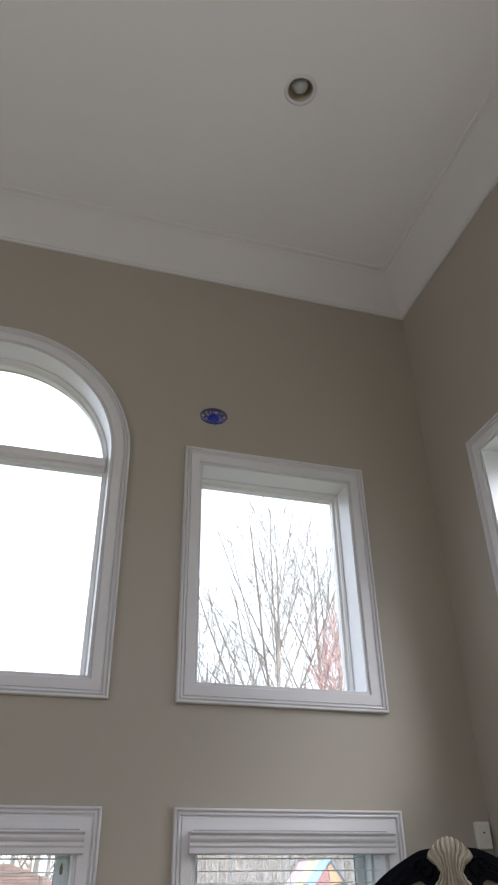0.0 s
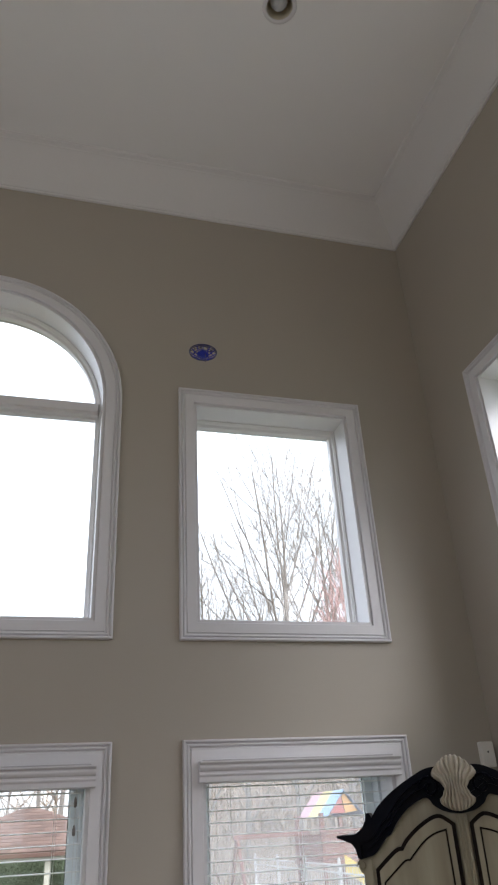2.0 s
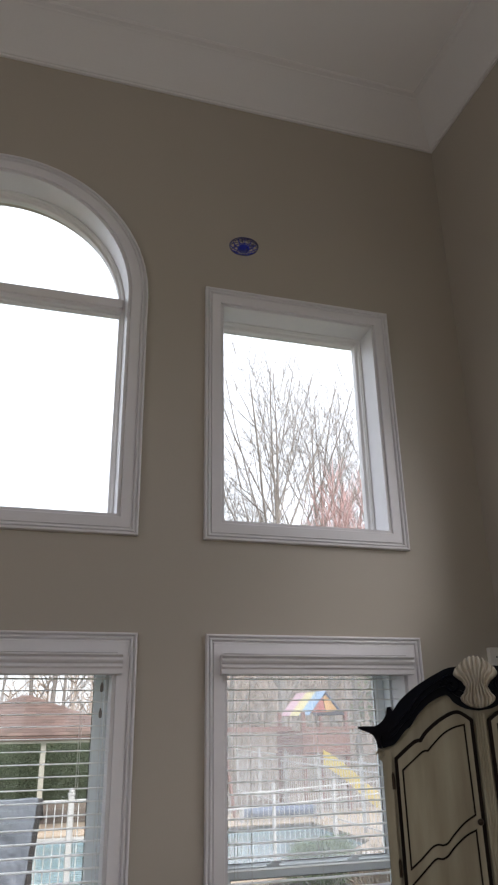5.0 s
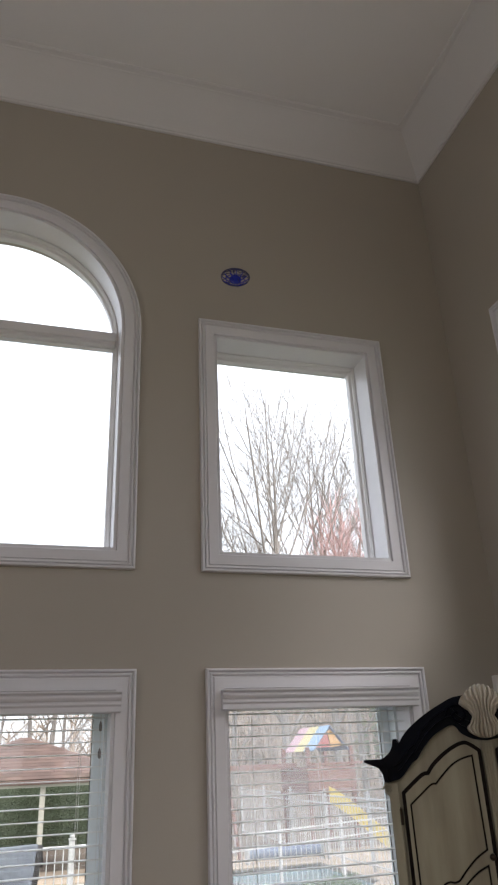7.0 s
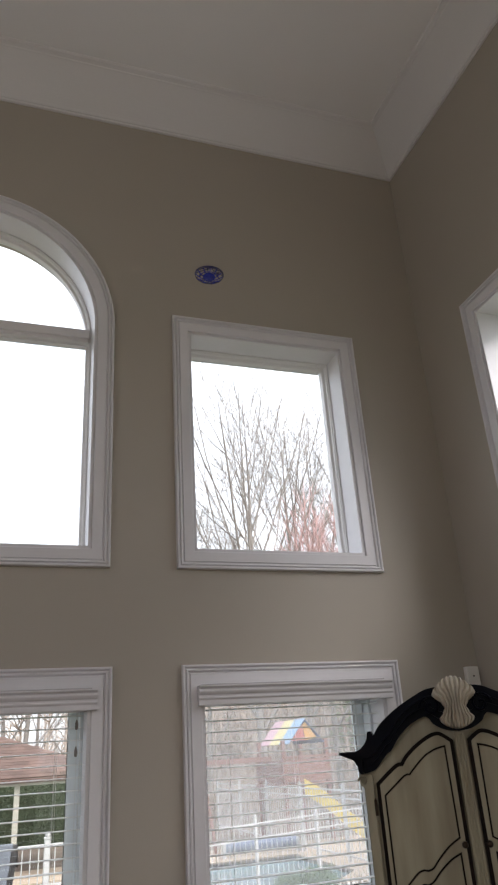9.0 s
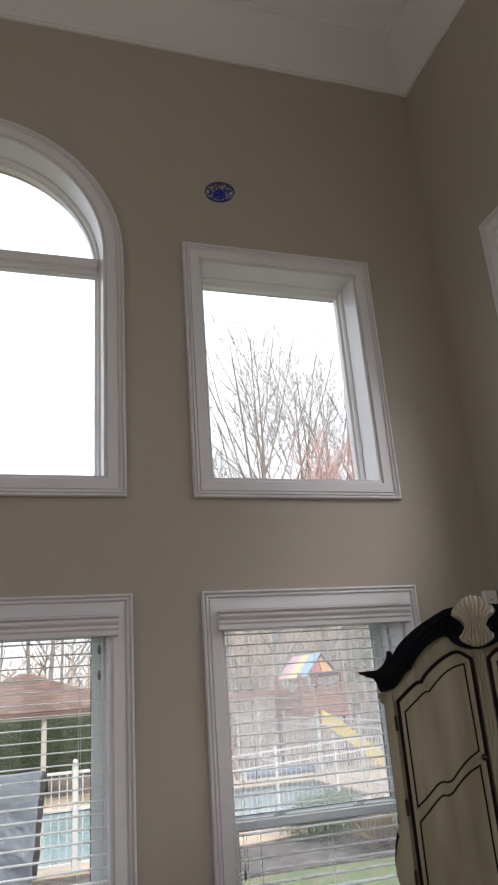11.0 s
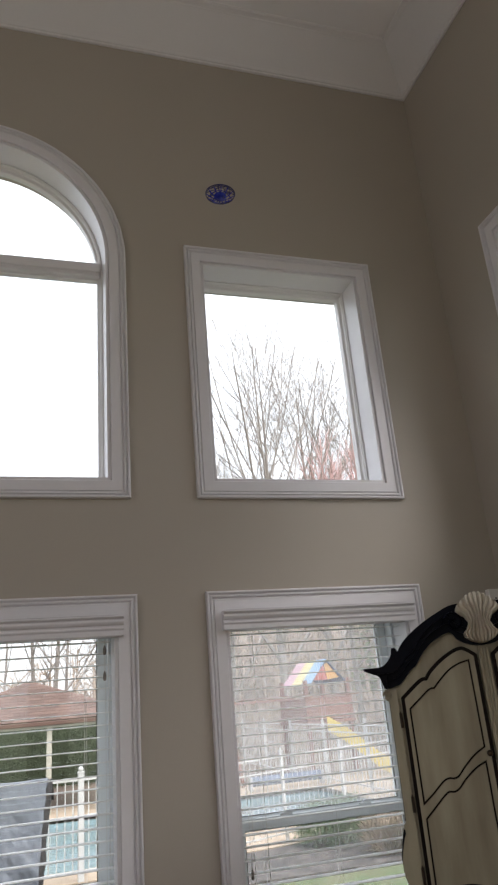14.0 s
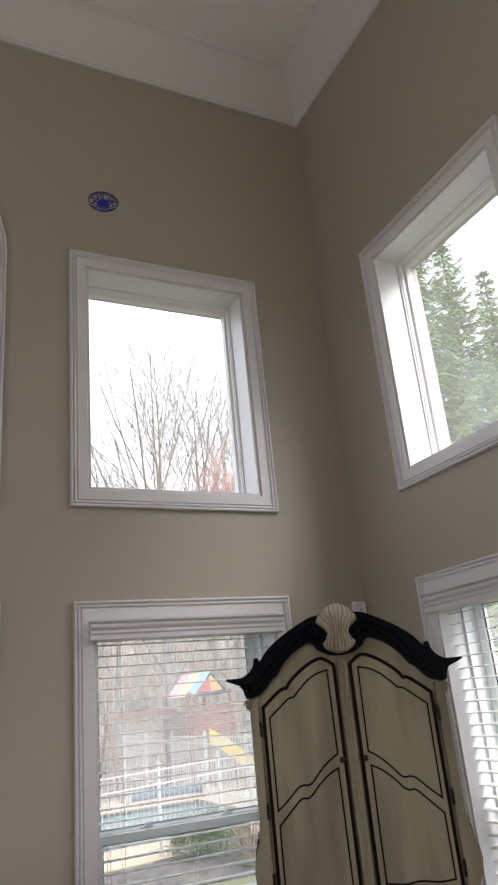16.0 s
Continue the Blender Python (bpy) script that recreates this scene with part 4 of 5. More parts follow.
def playset():
    t = thing("playset", pose(7.96, 20.9, GROUND, 0, 0, 8), "red-stained wooden climbing frame with striped roof and yellow slide", "playset")
    w, d = 0.68, 0.72
    for x in (-w, w):
        for y in (-d, d):
            part("post", box(x - 0.05, x + 0.05, y - 0.05, y + 0.05, 0, 2.5, 0.006), M_REDWOOD, t)
    part("deck", box(-w - 0.1, w + 0.1, -d - 0.1, d + 0.1, 1.34, 1.42, 0.006), M_REDWOOD, t)
    for z in (1.50, 1.58, 1.66, 1.74, 1.82, 1.90, 1.98):
        part("railing_board", box(-w - 0.06, w + 0.06, -d - 0.075, -d - 0.05, z - 0.035, z + 0.035), M_REDWOOD, t)
        part("railing_board", box(-w - 0.075, -w - 0.05, -d - 0.06, d + 0.06, z - 0.035, z + 0.035), M_REDWOOD, t)
    part("handrail", box(-w - 0.1, w + 0.3, -d - 0.10, -d - 0.04, 2.04, 2.10, 0.006), M_REDWOOD, t)
    part("swing_beam", box(-w - 2.2, -w, -0.05, 0.05, 2.0, 2.12, 0.006), M_REDWOOD, t)
    for x in (-w - 2.1,):
        for s in (-1, 1):
            bm = bmesh.new()
            add_tube(bm, (x, s * 0.8, 0), (x, 0, 2.06), 0.05, 0.05, 6)
            part("swing_leg", bm, M_REDWOOD, t)
    # pink, yellow and blue are dulled: outdoor haze is mixed into these colours
    cols = {"pink": (0.50, 0.31, 0.35), "yellow": (0.58, 0.50, 0.24), "blue": (0.24, 0.36, 0.50), "dark_blue": (0.09, 0.12, 0.22), "orange": (0.52, 0.29, 0.10), "red": (0.36, 0.10, 0.09)}
    M = {k: mat(k + "_canvas", c, 0.6, vary=0.04, scale=4, fine=40, bump=0.01) for k, c in cols.items()}
    rw, z0, z1 = 0.56, 2.42, 3.04
    for k, (ya, yb) in {"pink": (0.33, 1.0), "yellow": (-0.33, 0.33), "blue": (-1.0, -0.33)}.items():
        for s in (-1, 1):
            bm = bmesh.new()
            add_prism(bm, [(0, z1), (s * rw, z0), (s * rw, z0 - 0.02), (0, z1 - 0.025)], ya * 0.86, yb * 0.86)
            part("roof_stripe", bm, M[k] if s < 0 else M["dark_blue"], t, k + " canvas roof stripe" if s < 0 else "dark blue canvas roof")
    bm = bmesh.new()
    add_prism(bm, [(-0.46, z0 + 0.06), (0.0, z0 + 0.06), (-0.08, z0 + 0.46)], -0.80, -0.78)
    part("gable_panel", bm, M["red"], t, "red gable panel")
    bm = bmesh.new()
    add_prism(bm, [(0.02, z0 + 0.06), (0.40, z0 + 0.10), (0.04, z0 + 0.52), (-0.05, z0 + 0.46)], -0.80, -0.78)
    part("gable_panel", bm, M["orange"], t, "orange gable panel")
    # slide: a trough that flattens at its foot
    bm = bmesh.new()
    my = mat("yellow_slide_plastic", (0.66, 0.50, 0.10), 0.35, vary=0.04, scale=3, fine=30, bump=0)
    rings = []
    for i in range(17):
        f = i / 16
        x, y = -0.12 + 1.20 * f, -d - 0.05 - 1.3 * f
        z = 1.26 - 1.22 * f + 0.10 * math.sin(f * math.pi * 2) * 0.4
        z = max(z, 0.10)
        q = Vector((1.0, 1.75, 0)).normalized()
        sec = [(-0.30, 0.26), (-0.27, 0.27), (-0.26, 0.02), (0.26, 0.02), (0.27, 0.27), (0.30, 0.26), (0.30, -0.12), (-0.30, -0.12)]
        rings.append([bm.verts.new((x + q.x * a, y + q.y * a, z + b)) for a, b in sec])
    for r, q in zip(rings, rings[1:]):
        for k in range(8):
            bm.faces.new((r[k], r[(k + 1) % 8], q[(k + 1) % 8], q[k]))
    bm.faces.new(rings[0])
    bm.faces.new(rings[-1][::-1])
    part("slide", bm, my, t, "bright yellow plastic slide")


playset()


def grow(bm, rng, p, direction, length, radius, depth, spread, up, tips=None, sides=5, bend=0.10):
    """A limb of tapering, slightly crooked pieces that throws side limbs."""
    n = (7 if depth > 2 else 5) if depth else 3
    r, q, dv = radius, Vector(p), Vector(direction).normalized()
    for k in range(n):
        step = length / n
        dv = (dv + Vector((rng.uniform(-bend, bend), rng.uniform(-bend, bend), rng.uniform(-0.3, 1.0) * bend + up * 0.06))).normalized()
        e = q + dv * step
        r1 = r * (0.80 if k < n - 1 else 0.55)
        add_tube(bm, q, e, r, r1, sides if depth > 1 else 3, caps=False)
        if depth and k >= (1 if depth > 2 else 0):
            m = 2 if depth > 1 else 3
            for _ in range(m):
                ax = rng.uniform(0, 2 * math.pi)
                side = dv.cross(Vector((math.cos(ax), math.sin(ax), 0.3))).normalized()
                ang = rng.uniform(0.6, 1.25) * spread
                nd = (dv * math.cos(ang) + side * math.sin(ang) + Vector((0, 0, up * 0.2))).normalized()
                grow(bm, rng, e, nd, length * rng.uniform(0.50, 0.70) * (1 - 0.5 * k / n), max(0.013, r1 * rng.uniform(0.48, 0.62)), depth - 1, spread, up, tips, sides, bend)
        q, r = e, r1
    if tips is not None:
        tips.append(q)


def at(az, d):
    return -0.02 + d * math.sin(radians(az)), 0.52 + d * math.cos(radians(az))


def bare_tree(az, d, height, radius, label, seed, material=None, limbs=24, spread=0.60, lean=0.0, fine=1.0, start=0.16):
    """A leafless tree: a leader, long limbs that sweep upwards, and three orders of ever finer side branches."""
    rng = random.Random(seed)
    x, y = at(az, d)
    t = thing("bare_tree", pose(x, y, GROUND), label, "tree", group="bare trees")
    mt = material or M_BARK
    tilt = Vector((lean + rng.uniform(-0.02, 0.02), rng.uniform(-0.03, 0.03), 1))
    ph = rng.uniform(0, 6.28)

    def stem(f):
        sway = 0.10 + 0.012 * height
        return tilt * (f * height) + Vector((math.sin(f * 7 + ph), math.cos(f * 5 + ph), 0)) * sway * f * (1.2 - f)

    def thick(f):
        return max(0.014, radius * (1 - f) ** 0.95)

    bm = bmesh.new()
    for k in range(26):
        add_tube(bm, stem(k / 26) - Vector((0, 0, 0.2 if k == 0 else 0)), stem((k + 1) / 26), thick(k / 26), thick((k + 1) / 26), 7, caps=False)
    part("trunk", bm, M_BARK, t)
    bm = bmesh.new()
    up = Vector((0, 0, 1))
    least = (0.014, 0.0085, 0.0062, 0.0050)

    def limb(p, dv, length, r, level):
        n = (9, 6, 4, 2)[level]
        if length < 0.36:
            return
        q, s = p.copy(), rng.choice((-1, 1))
        axis = dv.cross(Vector((rng.uniform(-1, 1), rng.uniform(-1, 1), rng.uniform(-0.4, 0.4)))).normalized()
        for k in range(n):
            dv = (dv + up * (0.055, 0.05, 0.04, 0.02)[level] + Vector((rng.uniform(-1, 1), rng.uniform(-1, 1), rng.uniform(-1, 1))) * 0.045).normalized()
            e = q + dv * (length / n)
            r1 = max(least[level] * fine, r * (1 - 0.8 / n)) if k < n - 1 else 0.003
            add_tube(bm, q, e, r, r1, 4 if level == 0 else 3, caps=False)
            if level < 3 and k >= (1 if level == 0 else 0) and k < n - 1:
                # side branches leave on alternate sides, shorter towards the tip
                axis = (Matrix.Rotation(rng.uniform(0.5, 1.1), 3, dv) @ axis).normalized()
                for _ in range(2 if level == 2 else 1):
                    s = -s
                    side = (axis - dv * axis.dot(dv)).normalized() * s
                    a = rng.uniform(0.50, 0.80)
                    left = length * (1 - (k + 1) / n)
                    limb(e, dv * math.cos(a) + side * math.sin(a), (0.16 * length + 0.46 * left) * rng.uniform(0.75, 1.1), max(least[level + 1] * fine, r1 * 0.55), level + 1)
            q, r = e, r1

    for k in range(limbs):
        f = start + (0.96 - start) * ((k + rng.random() * 0.7) / limbs) ** 0.9
        a = k * 2.39996 + rng.uniform(-0.3, 0.3)
        el = radians(rng.uniform(44, 56)) + 0.35 * f
        size = height * (spread * (1 - f) ** 0.62 + 0.03) * rng.uniform(0.85, 1.12)
        limb(stem(f), Vector((math.cos(a) * math.cos(el), math.sin(a) * math.cos(el), math.sin(el))), size, max(0.018, thick(f) * 0.5), 0 if f < 0.8 else 1)
    part("crown", bm, mt, t)
    return t


bare_tree(19.2, 27, 16.2, 0.18, "tall bare deciduous tree against a white sky", 3, limbs=34, spread=0.72, lean=0.015)
bare_tree(12.4, 29, 13.2, 0.17, "bare deciduous tree with spreading limbs", 5)
bare_tree(23.0, 31, 17.6, 0.17, "bare deciduous tree with fine twigs", 8, limbs=20)
bare_tree(24.8, 33, 17.2, 0.16, "bare deciduous tree with fine twigs", 12, limbs=14)
bare_tree(26.9, 30, 14.8, 0.15, "bare deciduous tree with fine twigs", 17, limbs=20)
bare_tree(15.2, 34, 13.4, 0.15, "bare deciduous tree further back", 15, limbs=16)
bare_tree(31.0, 30, 14.2, 0.15, "bare deciduous tree with fine twigs", 21)
bare_tree(24.2, 24, 10.6, 0.06, "small tree with reddish budding twigs", 31, material=M_REDTWIG, limbs=30, spread=0.44, fine=0.95, start=0.42)
bare_tree(26.4, 25, 10.6, 0.06, "small tree with reddish budding twigs", 37, material=M_REDTWIG, limbs=30, spread=0.44, fine=0.95, start=0.42)
bare_tree(-9.6, 26, 19.0, 0.18, "tall bare deciduous tree beyond the arched window", 61, limbs=20, spread=0.36, fine=0.8)
for k, (az, d, h, r) in enumerate(((-1.6, 33, 8.6, 0.09), (0.5, 36, 12.2, 0.13), (1.9, 35, 12.0, 0.15), (2.9, 38, 12.4, 0.11), (6.2, 37, 11.0, 0.13), (8.9, 34, 10.6, 0.12), (-4.5, 36, 11.6, 0.13))):
    bare_tree(az, d, h, r, "slender bare woodland tree behind the gazebo", 50 + k, limbs=8, spread=0.42)


def woods():
    """Bare woodland far behind the garden."""
    rng = random.Random(99)
    bm = bmesh.new()
    for k in range(230):
        az, d = rng.uniform(9, 62), rng.uniform(40, 62)
        if k % 8 == 0:
            az = rng.uniform(-14, 9)
        x, y = at(az, d)
        h = rng.uniform(4.5, 9.0) if az > 9 else rng.uniform(3.0, 5.5)
        lean = Vector((rng.uniform(-0.06, 0.06), rng.uniform(-0.06, 0.06), 1))
        add_tube(bm, (x, y, GROUND - 0.2), Vector((x, y, GROUND)) + lean * h, rng.uniform(0.10, 0.2), 0.03, 5, caps=False)
        for b in range(14):
            z = h * rng.uniform(0.15, 0.98)
            a = rng.uniform(0, 6.28)
            p = Vector((x, y, GROUND)) + lean * z
            L = rng.uniform(0.8, 2.6)
            e = p + Vector((math.cos(a), math.sin(a), rng.uniform(0.5, 1.3))) * L * 0.7
            add_tube(bm, p, e, 0.05, 0.012, 3, caps=False)
            for c in range(3):
                f = p.lerp(e, rng.uniform(0.3, 1))
                a2 = rng.uniform(0, 6.28)
                add_tube(bm, f, f + Vector((math.cos(a2), math.sin(a2), rng.uniform(0.2, 1.2))) * L * 0.4, 0.022, 0.008, 3, caps=False)
    # the wood closes up further back
    for k in range(760):
        az, d = rng.uniform(9.5, 62), rng.uniform(58, 84)
        x, y = at(az, d)
        h = rng.uniform(6.5, 11.5)
        base = Vector((x, y, GROUND))
        add_tube(bm, base, base + Vector((rng.uniform(-0.4, 0.4), 0, h)), rng.uniform(0.10, 0.22), 0.03, 4, caps=False)
        for b in range(12):
            p = base + Vector((0, 0, h * rng.uniform(0.1, 0.9)))
            a = rng.uniform(0, 6.28)
            add_tube(bm, p, p + Vector((math.cos(a), math.sin(a), rng.uniform(0.5, 1.6))) * rng.uniform(1.0, 2.6), 0.06, 0.02, 3, caps=False)
    tagged(part("far_woods", bm, M_HAZED_BARK), "bare grey-brown woodland in the distance, haze in its colour", "woods", kind="stuff")
    bm = bmesh.new()
    for k in range(1500):
        az, d = rng.uniform(-14, 62), rng.uniform(30, 60)
        x, y = at(az, d)
        if az < 9 and k % 4:
            continue
        for s in range(6):
            a = rng.uniform(0, 6.28)
            L = rng.uniform(0.7, 2.2) if az > 9 else rng.uniform(0.5, 1.2)
            p = Vector((x + rng.uniform(-0.5, 0.5), y, GROUND))
            add_tube(bm, p, p + Vector((math.cos(a) * 0.45, math.sin(a) * 0.45, 1)) * L, 0.03, 0.01, 3, caps=False)
    tagged(part("undergrowth", bm, M_HAZED_BARK), "dry brown woodland undergrowth, haze in its colour", "undergrowth", kind="stuff")


woods()


def leaf_clump(bm, rng, c, size, n, flat_z=1.0):
    for _ in range(n):
        p = Vector(c) + Vector((rng.gauss(0, 1), rng.gauss(0, 1), rng.gauss(0, 1) * flat_z)) * size
        a, b = Vector((rng.uniform(-1, 1), rng.uniform(-1, 1), rng.uniform(-1, 1))).normalized(), Vector((rng.uniform(-1, 1), rng.uniform(-1, 1), rng.uniform(-1, 1))).normalized()
        s = size * rng.uniform(0.35, 0.7)
        bm.faces.new((bm.verts.new(p), bm.verts.new(p + a * s), bm.verts.new(p + (a + b) * s * 0.6)))


def spruce(az, d, height, width, label, seed):
    rng = random.Random(seed)
    x, y = at(az, d)
    t = thing("spruce_tree", pose(x, y, GROUND), label, "tree", group="spruces")
    bm = bmesh.new()
    add_tube(bm, (0, 0, -0.2), (0, 0, height * 1.03), 0.17, 0.012, 9)
    part("trunk", bm, M_BARK, t)
    bm = bmesh.new()
    z = 2.4
    while z < height - 0.1:
        f = 1 - z / height
        n = 7 if f > 0.12 else 5
        off = rng.uniform(0, 6.28)
        for k in range(n):
            a = off + 6.283 * k / n + rng.uniform(-0.25, 0.25)
            L = (width * f ** 0.85 + 0.12) * rng.uniform(0.62, 1.15)
            rise = rng.uniform(0.25, 0.6) if f < 0.25 else rng.uniform(-0.12, 0.15)
            tip = Vector((math.cos(a) * L, math.sin(a) * L, z + L * rise))
            base = Vector((0, 0, z))
            mid = base.lerp(tip, 0.55) + Vector((0, 0, -0.10 * L))
            pts = [base.lerp(mid, i / 4) for i in range(4)] + [mid.lerp(tip, i / 4) for i in range(5)]
            for p, q in zip(pts, pts[1:]):
                add_tube(bm, p, q, 0.010, 0.007, 3, caps=False)
            m = max(16, int(L * 52))
            side = Vector((-math.sin(a), math.cos(a), 0))
            for i in range(m):
                g = 0.10 + 0.90 * (i + rng.random()) / m
                p = base.lerp(mid, g / 0.55) if g < 0.55 else mid.lerp(tip, (g - 0.55) / 0.45)
                out = Vector((math.cos(a), math.sin(a), 0.15))
                for s in (-1, 1):
                    l2 = (0.09 + 0.28 * (1 - g) * min(1, L)) * rng.uniform(0.7, 1.2)
                    e = p + (side * s * rng.uniform(0.6, 1) + out * rng.uniform(0.4, 0.9) + Vector((0, 0, rng.uniform(-0.9, 0.05)))) * l2
                    wv = Vector((rng.uniform(-1, 1), rng.uniform(-1, 1), rng.uniform(-1, 1))).normalized() * 0.017
                    bm.faces.new((bm.verts.new(p - wv), bm.verts.new(p + wv), bm.verts.new(e + wv * 0.5), bm.verts.new(e - wv * 0.5)))
        z += 0.24 + 0.16 * f
    part("crown", bm, M_NEEDLE, t)


spruce(46.3, 15.5, 12.3, 2.3, "tall green spruce beside the house", 1)
spruce(43.2, 14.2, 12.8, 2.4, "tall green spruce beside the house", 4)
spruce(49.2, 16.5, 11.6, 1.7, "slim spruce with an open crown", 2)
spruce(25.9, 44, 9.4, 2.0, "green conifer among the bare woods", 6)


def shrub(az, d, rx, rz, seed, material, label):
    rng = random.Random(seed)
    x, y = at(az, d)
    t = thing("shrub", pose(x, y, GROUND), label, "shrub")
    bm = bmesh.new()
    for k in range(7):
        a = 6.283 * k / 7
        add_tube(bm, (0, 0, -0.05), (math.cos(a) * rx * 0.6, math.sin(a) * rx * 0.5, rz * 0.7), 0.02, 0.008, 4)
    part("stem", bm, M_BARK, t)
    bm = bmesh.new()
    for k in range(700):
        a, h = rng.uniform(0, 6.283), rng.random() ** 0.7
        r = rx * math.sqrt(max(0.05, 1 - (h - 0.25) ** 2 / 0.62)) * rng.uniform(0.75, 1.05)
        leaf_clump(bm, rng, (math.cos(a) * r, math.sin(a) * r, 0.06 + h * rz), 0.055, 12)
    part("foliage", bm, material, t)


shrub(20.9, 11.9, 0.34, 0.46, 5, M_BUSH, "rounded green evergreen shrub in the mulch")
shrub(22.6, 11.8, 0.36, 0.52, 6, M_BUSH, "rounded green evergreen shrub in the mulch")


def twiggy_shrub(az, d, size, seed):
    rng = random.Random(seed)
    x, y = at(az, d)
    t = thing("bare_shrub", pose(x, y, GROUND), "bare tan twiggy shrub in the mulch", "shrub")
    bm = bmesh.new()
    for k in range(26):
        a = rng.uniform(0, 6.283)
        grow(bm, rng, (rng.uniform(-0.06, 0.06), rng.uniform(-0.06, 0.06), 0), (math.cos(a), math.sin(a), rng.uniform(0.3, 1.4)), size * rng.uniform(0.6, 1.0), 0.012, 1, 0.6, 0.3, bend=0.16)
    part("twigs", bm, mat("tan_twigs", (0.20, 0.155, 0.11), 0.9, vary=0.2, scale=6, fine=30, bump=0), t)


twiggy_shrub(25.6, 10.9, 0.58, 3)
twiggy_shrub(27.6, 11.4, 0.60, 9)


def hedge():
    rng = random.Random(77)
    bm = bmesh.new()
    for k in range(5200):
        x, z = rng.uniform(-6, 3.5), rng.uniform(0, 2.5) * rng.uniform(0.75, 1)
        leaf_clump(bm, rng, (x, 25.6 + rng.uniform(-0.5, 0.6), GROUND + z), 0.10, 6)
    add_box(bm, -6, 3.5, 26.15, 26.4, GROUND - 0.05, GROUND + 2.0)
    tagged(part("evergreen_hedge", bm, M_HEDGE), "dark green evergreen hedge behind the gazebo", "hedge", kind="stuff")


hedge()


def neighbour():
    x, y = at(47.5, 28)
    t = thing("house", pose(x, y, GROUND, 0, 0, -48), "pale grey-blue neighbouring house with gabled roof", "house")
    bm = bmesh.new()
    add_prism(bm, [(-5, 0), (5, 0), (5, 9.0), (0, 13.0), (-5, 9.0)], 0, 9)
    part("wall", bm, M_HOUSE, t)
    for s in (-1, 1):
        bm = bmesh.new()
        add_prism(bm, [(0, 13.05), (s * 5.5, 8.7), (s * 5.5, 8.95), (0, 13.3)], -0.4, 9.4)
        part("roof", bm, mat("pale_roof", (0.42, 0.43, 0.45), 0.8, vary=0.1, scale=1, fine=10, bump=0), t)
    for wx in (-2.4, 2.4):
        w = part("window", box(wx - 0.6, wx + 0.6, -0.06, 0.05, 6.2, 8.0, 0.01), M_FENCE, t)
        part("pane", box(wx - 0.5, wx + 0.5, -0.075, -0.065, 6.3, 7.9), M_DARK, w)


neighbour()


def cover_roll():
    t = thing("pool_cover", pose(6.15, 18.75, GROUND + 0.03), "rolled blue pool cover on the pool deck", "pool cover")
    bm = bmesh.new()
    add_tube(bm, (-0.9, 0, 0.2), (0.9, 0, 0.2), 0.11, 0.11, 18)
    part("roll", bm, mat("blue_cover", (0.12, 0.15, 0.22), 0.6, vary=0.1, scale=3, fine=20, bump=0.02), t)
    for x in (-0.93, 0.93):
        part("stand", box(x - 0.02, x + 0.02, -0.15, 0.15, 0, 0.3, 0.005), M_FENCE, t)


cover_roll()


# ---------------------------------------------------------------- things in the room
M_SOFA = mat("beige_upholstery", (0.46, 0.39, 0.31), 0.85, vary=0.06, scale=6, fine=260, bump=0.05, dist=0.001)


def cushion_mesh(w, d, h, pinch=0.0, nx=30, ny=20, puff=2.4):
    """A stuffed cushion: thick in the middle, thin at the seam, corners drawn out."""
    bm = bmesh.new()
    sides = []
    for s in (1, -1):
        g = []
        for j in range(ny + 1):
            row = []
            for i in range(nx + 1):
                u, v = -1 + 2 * i / nx, -1 + 2 * j / ny
                t = max(0.0, (1 - abs(u) ** puff)) ** 0.5 * max(0.0, (1 - abs(v) ** puff)) ** 0.6
                px = u * (1 - pinch * (1 - v * v))
                py = v * (1 - pinch * (1 - u * u))
                wr = 0.05 * noise.noise(Vector((u * 2.3, v * 2.3, s * 3.0))) + 0.05 * math.sin(9 * u) * (abs(v) ** 6)
                row.append(bm.verts.new((px * w / 2, py * d / 2, s * h / 2 * t * (1 + wr))))
            g.append(row)
        for j in range(ny):
            for i in range(nx):
                bm.faces.new((g[j][i], g[j][i + 1], g[j + 1][i + 1], g[j + 1][i]))
    bmesh.ops.remove_doubles(bm, verts=bm.verts, dist=0.0004)
    return bm


def rounded(x0, x1, y0, y1, z0, z1, r):
    bm = box(x0, x1, y0, y1, z0, z1)
    bmesh.ops.bevel(bm, geom=bm.edges[:], offset=r, segments=5, affect='EDGES', profile=0.5)
    return bm


def sofa():
    t = thing("sofa", pose(0, 0, 0), "beige upholstered sofa with its back to the windows", "sofa")
    part("base", rounded(-1.05, 0.90, 2.12, 3.06, 0.10, 0.30, 0.03), M_SOFA, t, smooth=True)
    part("backrest", rounded(-1.00, 0.84, 2.82, 3.07, 0.28, 0.875, 0.06), M_SOFA, t, smooth=True)
    for x in (-1.08, 0.70):
        part("armrest", rounded(x, x + 0.20, 2.12, 2.95, 0.12, 0.62, 0.06), M_SOFA, t, smooth=True)
    for x in (-0.87, -0.09):
        part("seat_cushion", rounded(x, x + 0.77, 2.10, 2.82, 0.30, 0.46, 0.05), M_SOFA, t, smooth=True)
        part("back_cushion", rounded(x, x + 0.77, 2.64, 2.84, 0.46, 0.80, 0.06), M_SOFA, t, smooth=True)
    for x in (-0.98, 0.82):
        for y in (2.2, 2.98):
            bm = bmesh.new()
            add_tube(bm, (x, y, 0), (x, y, 0.11), 0.02, 0.03, 12)
            part("foot", bm, M_BLACK, t)


sofa()


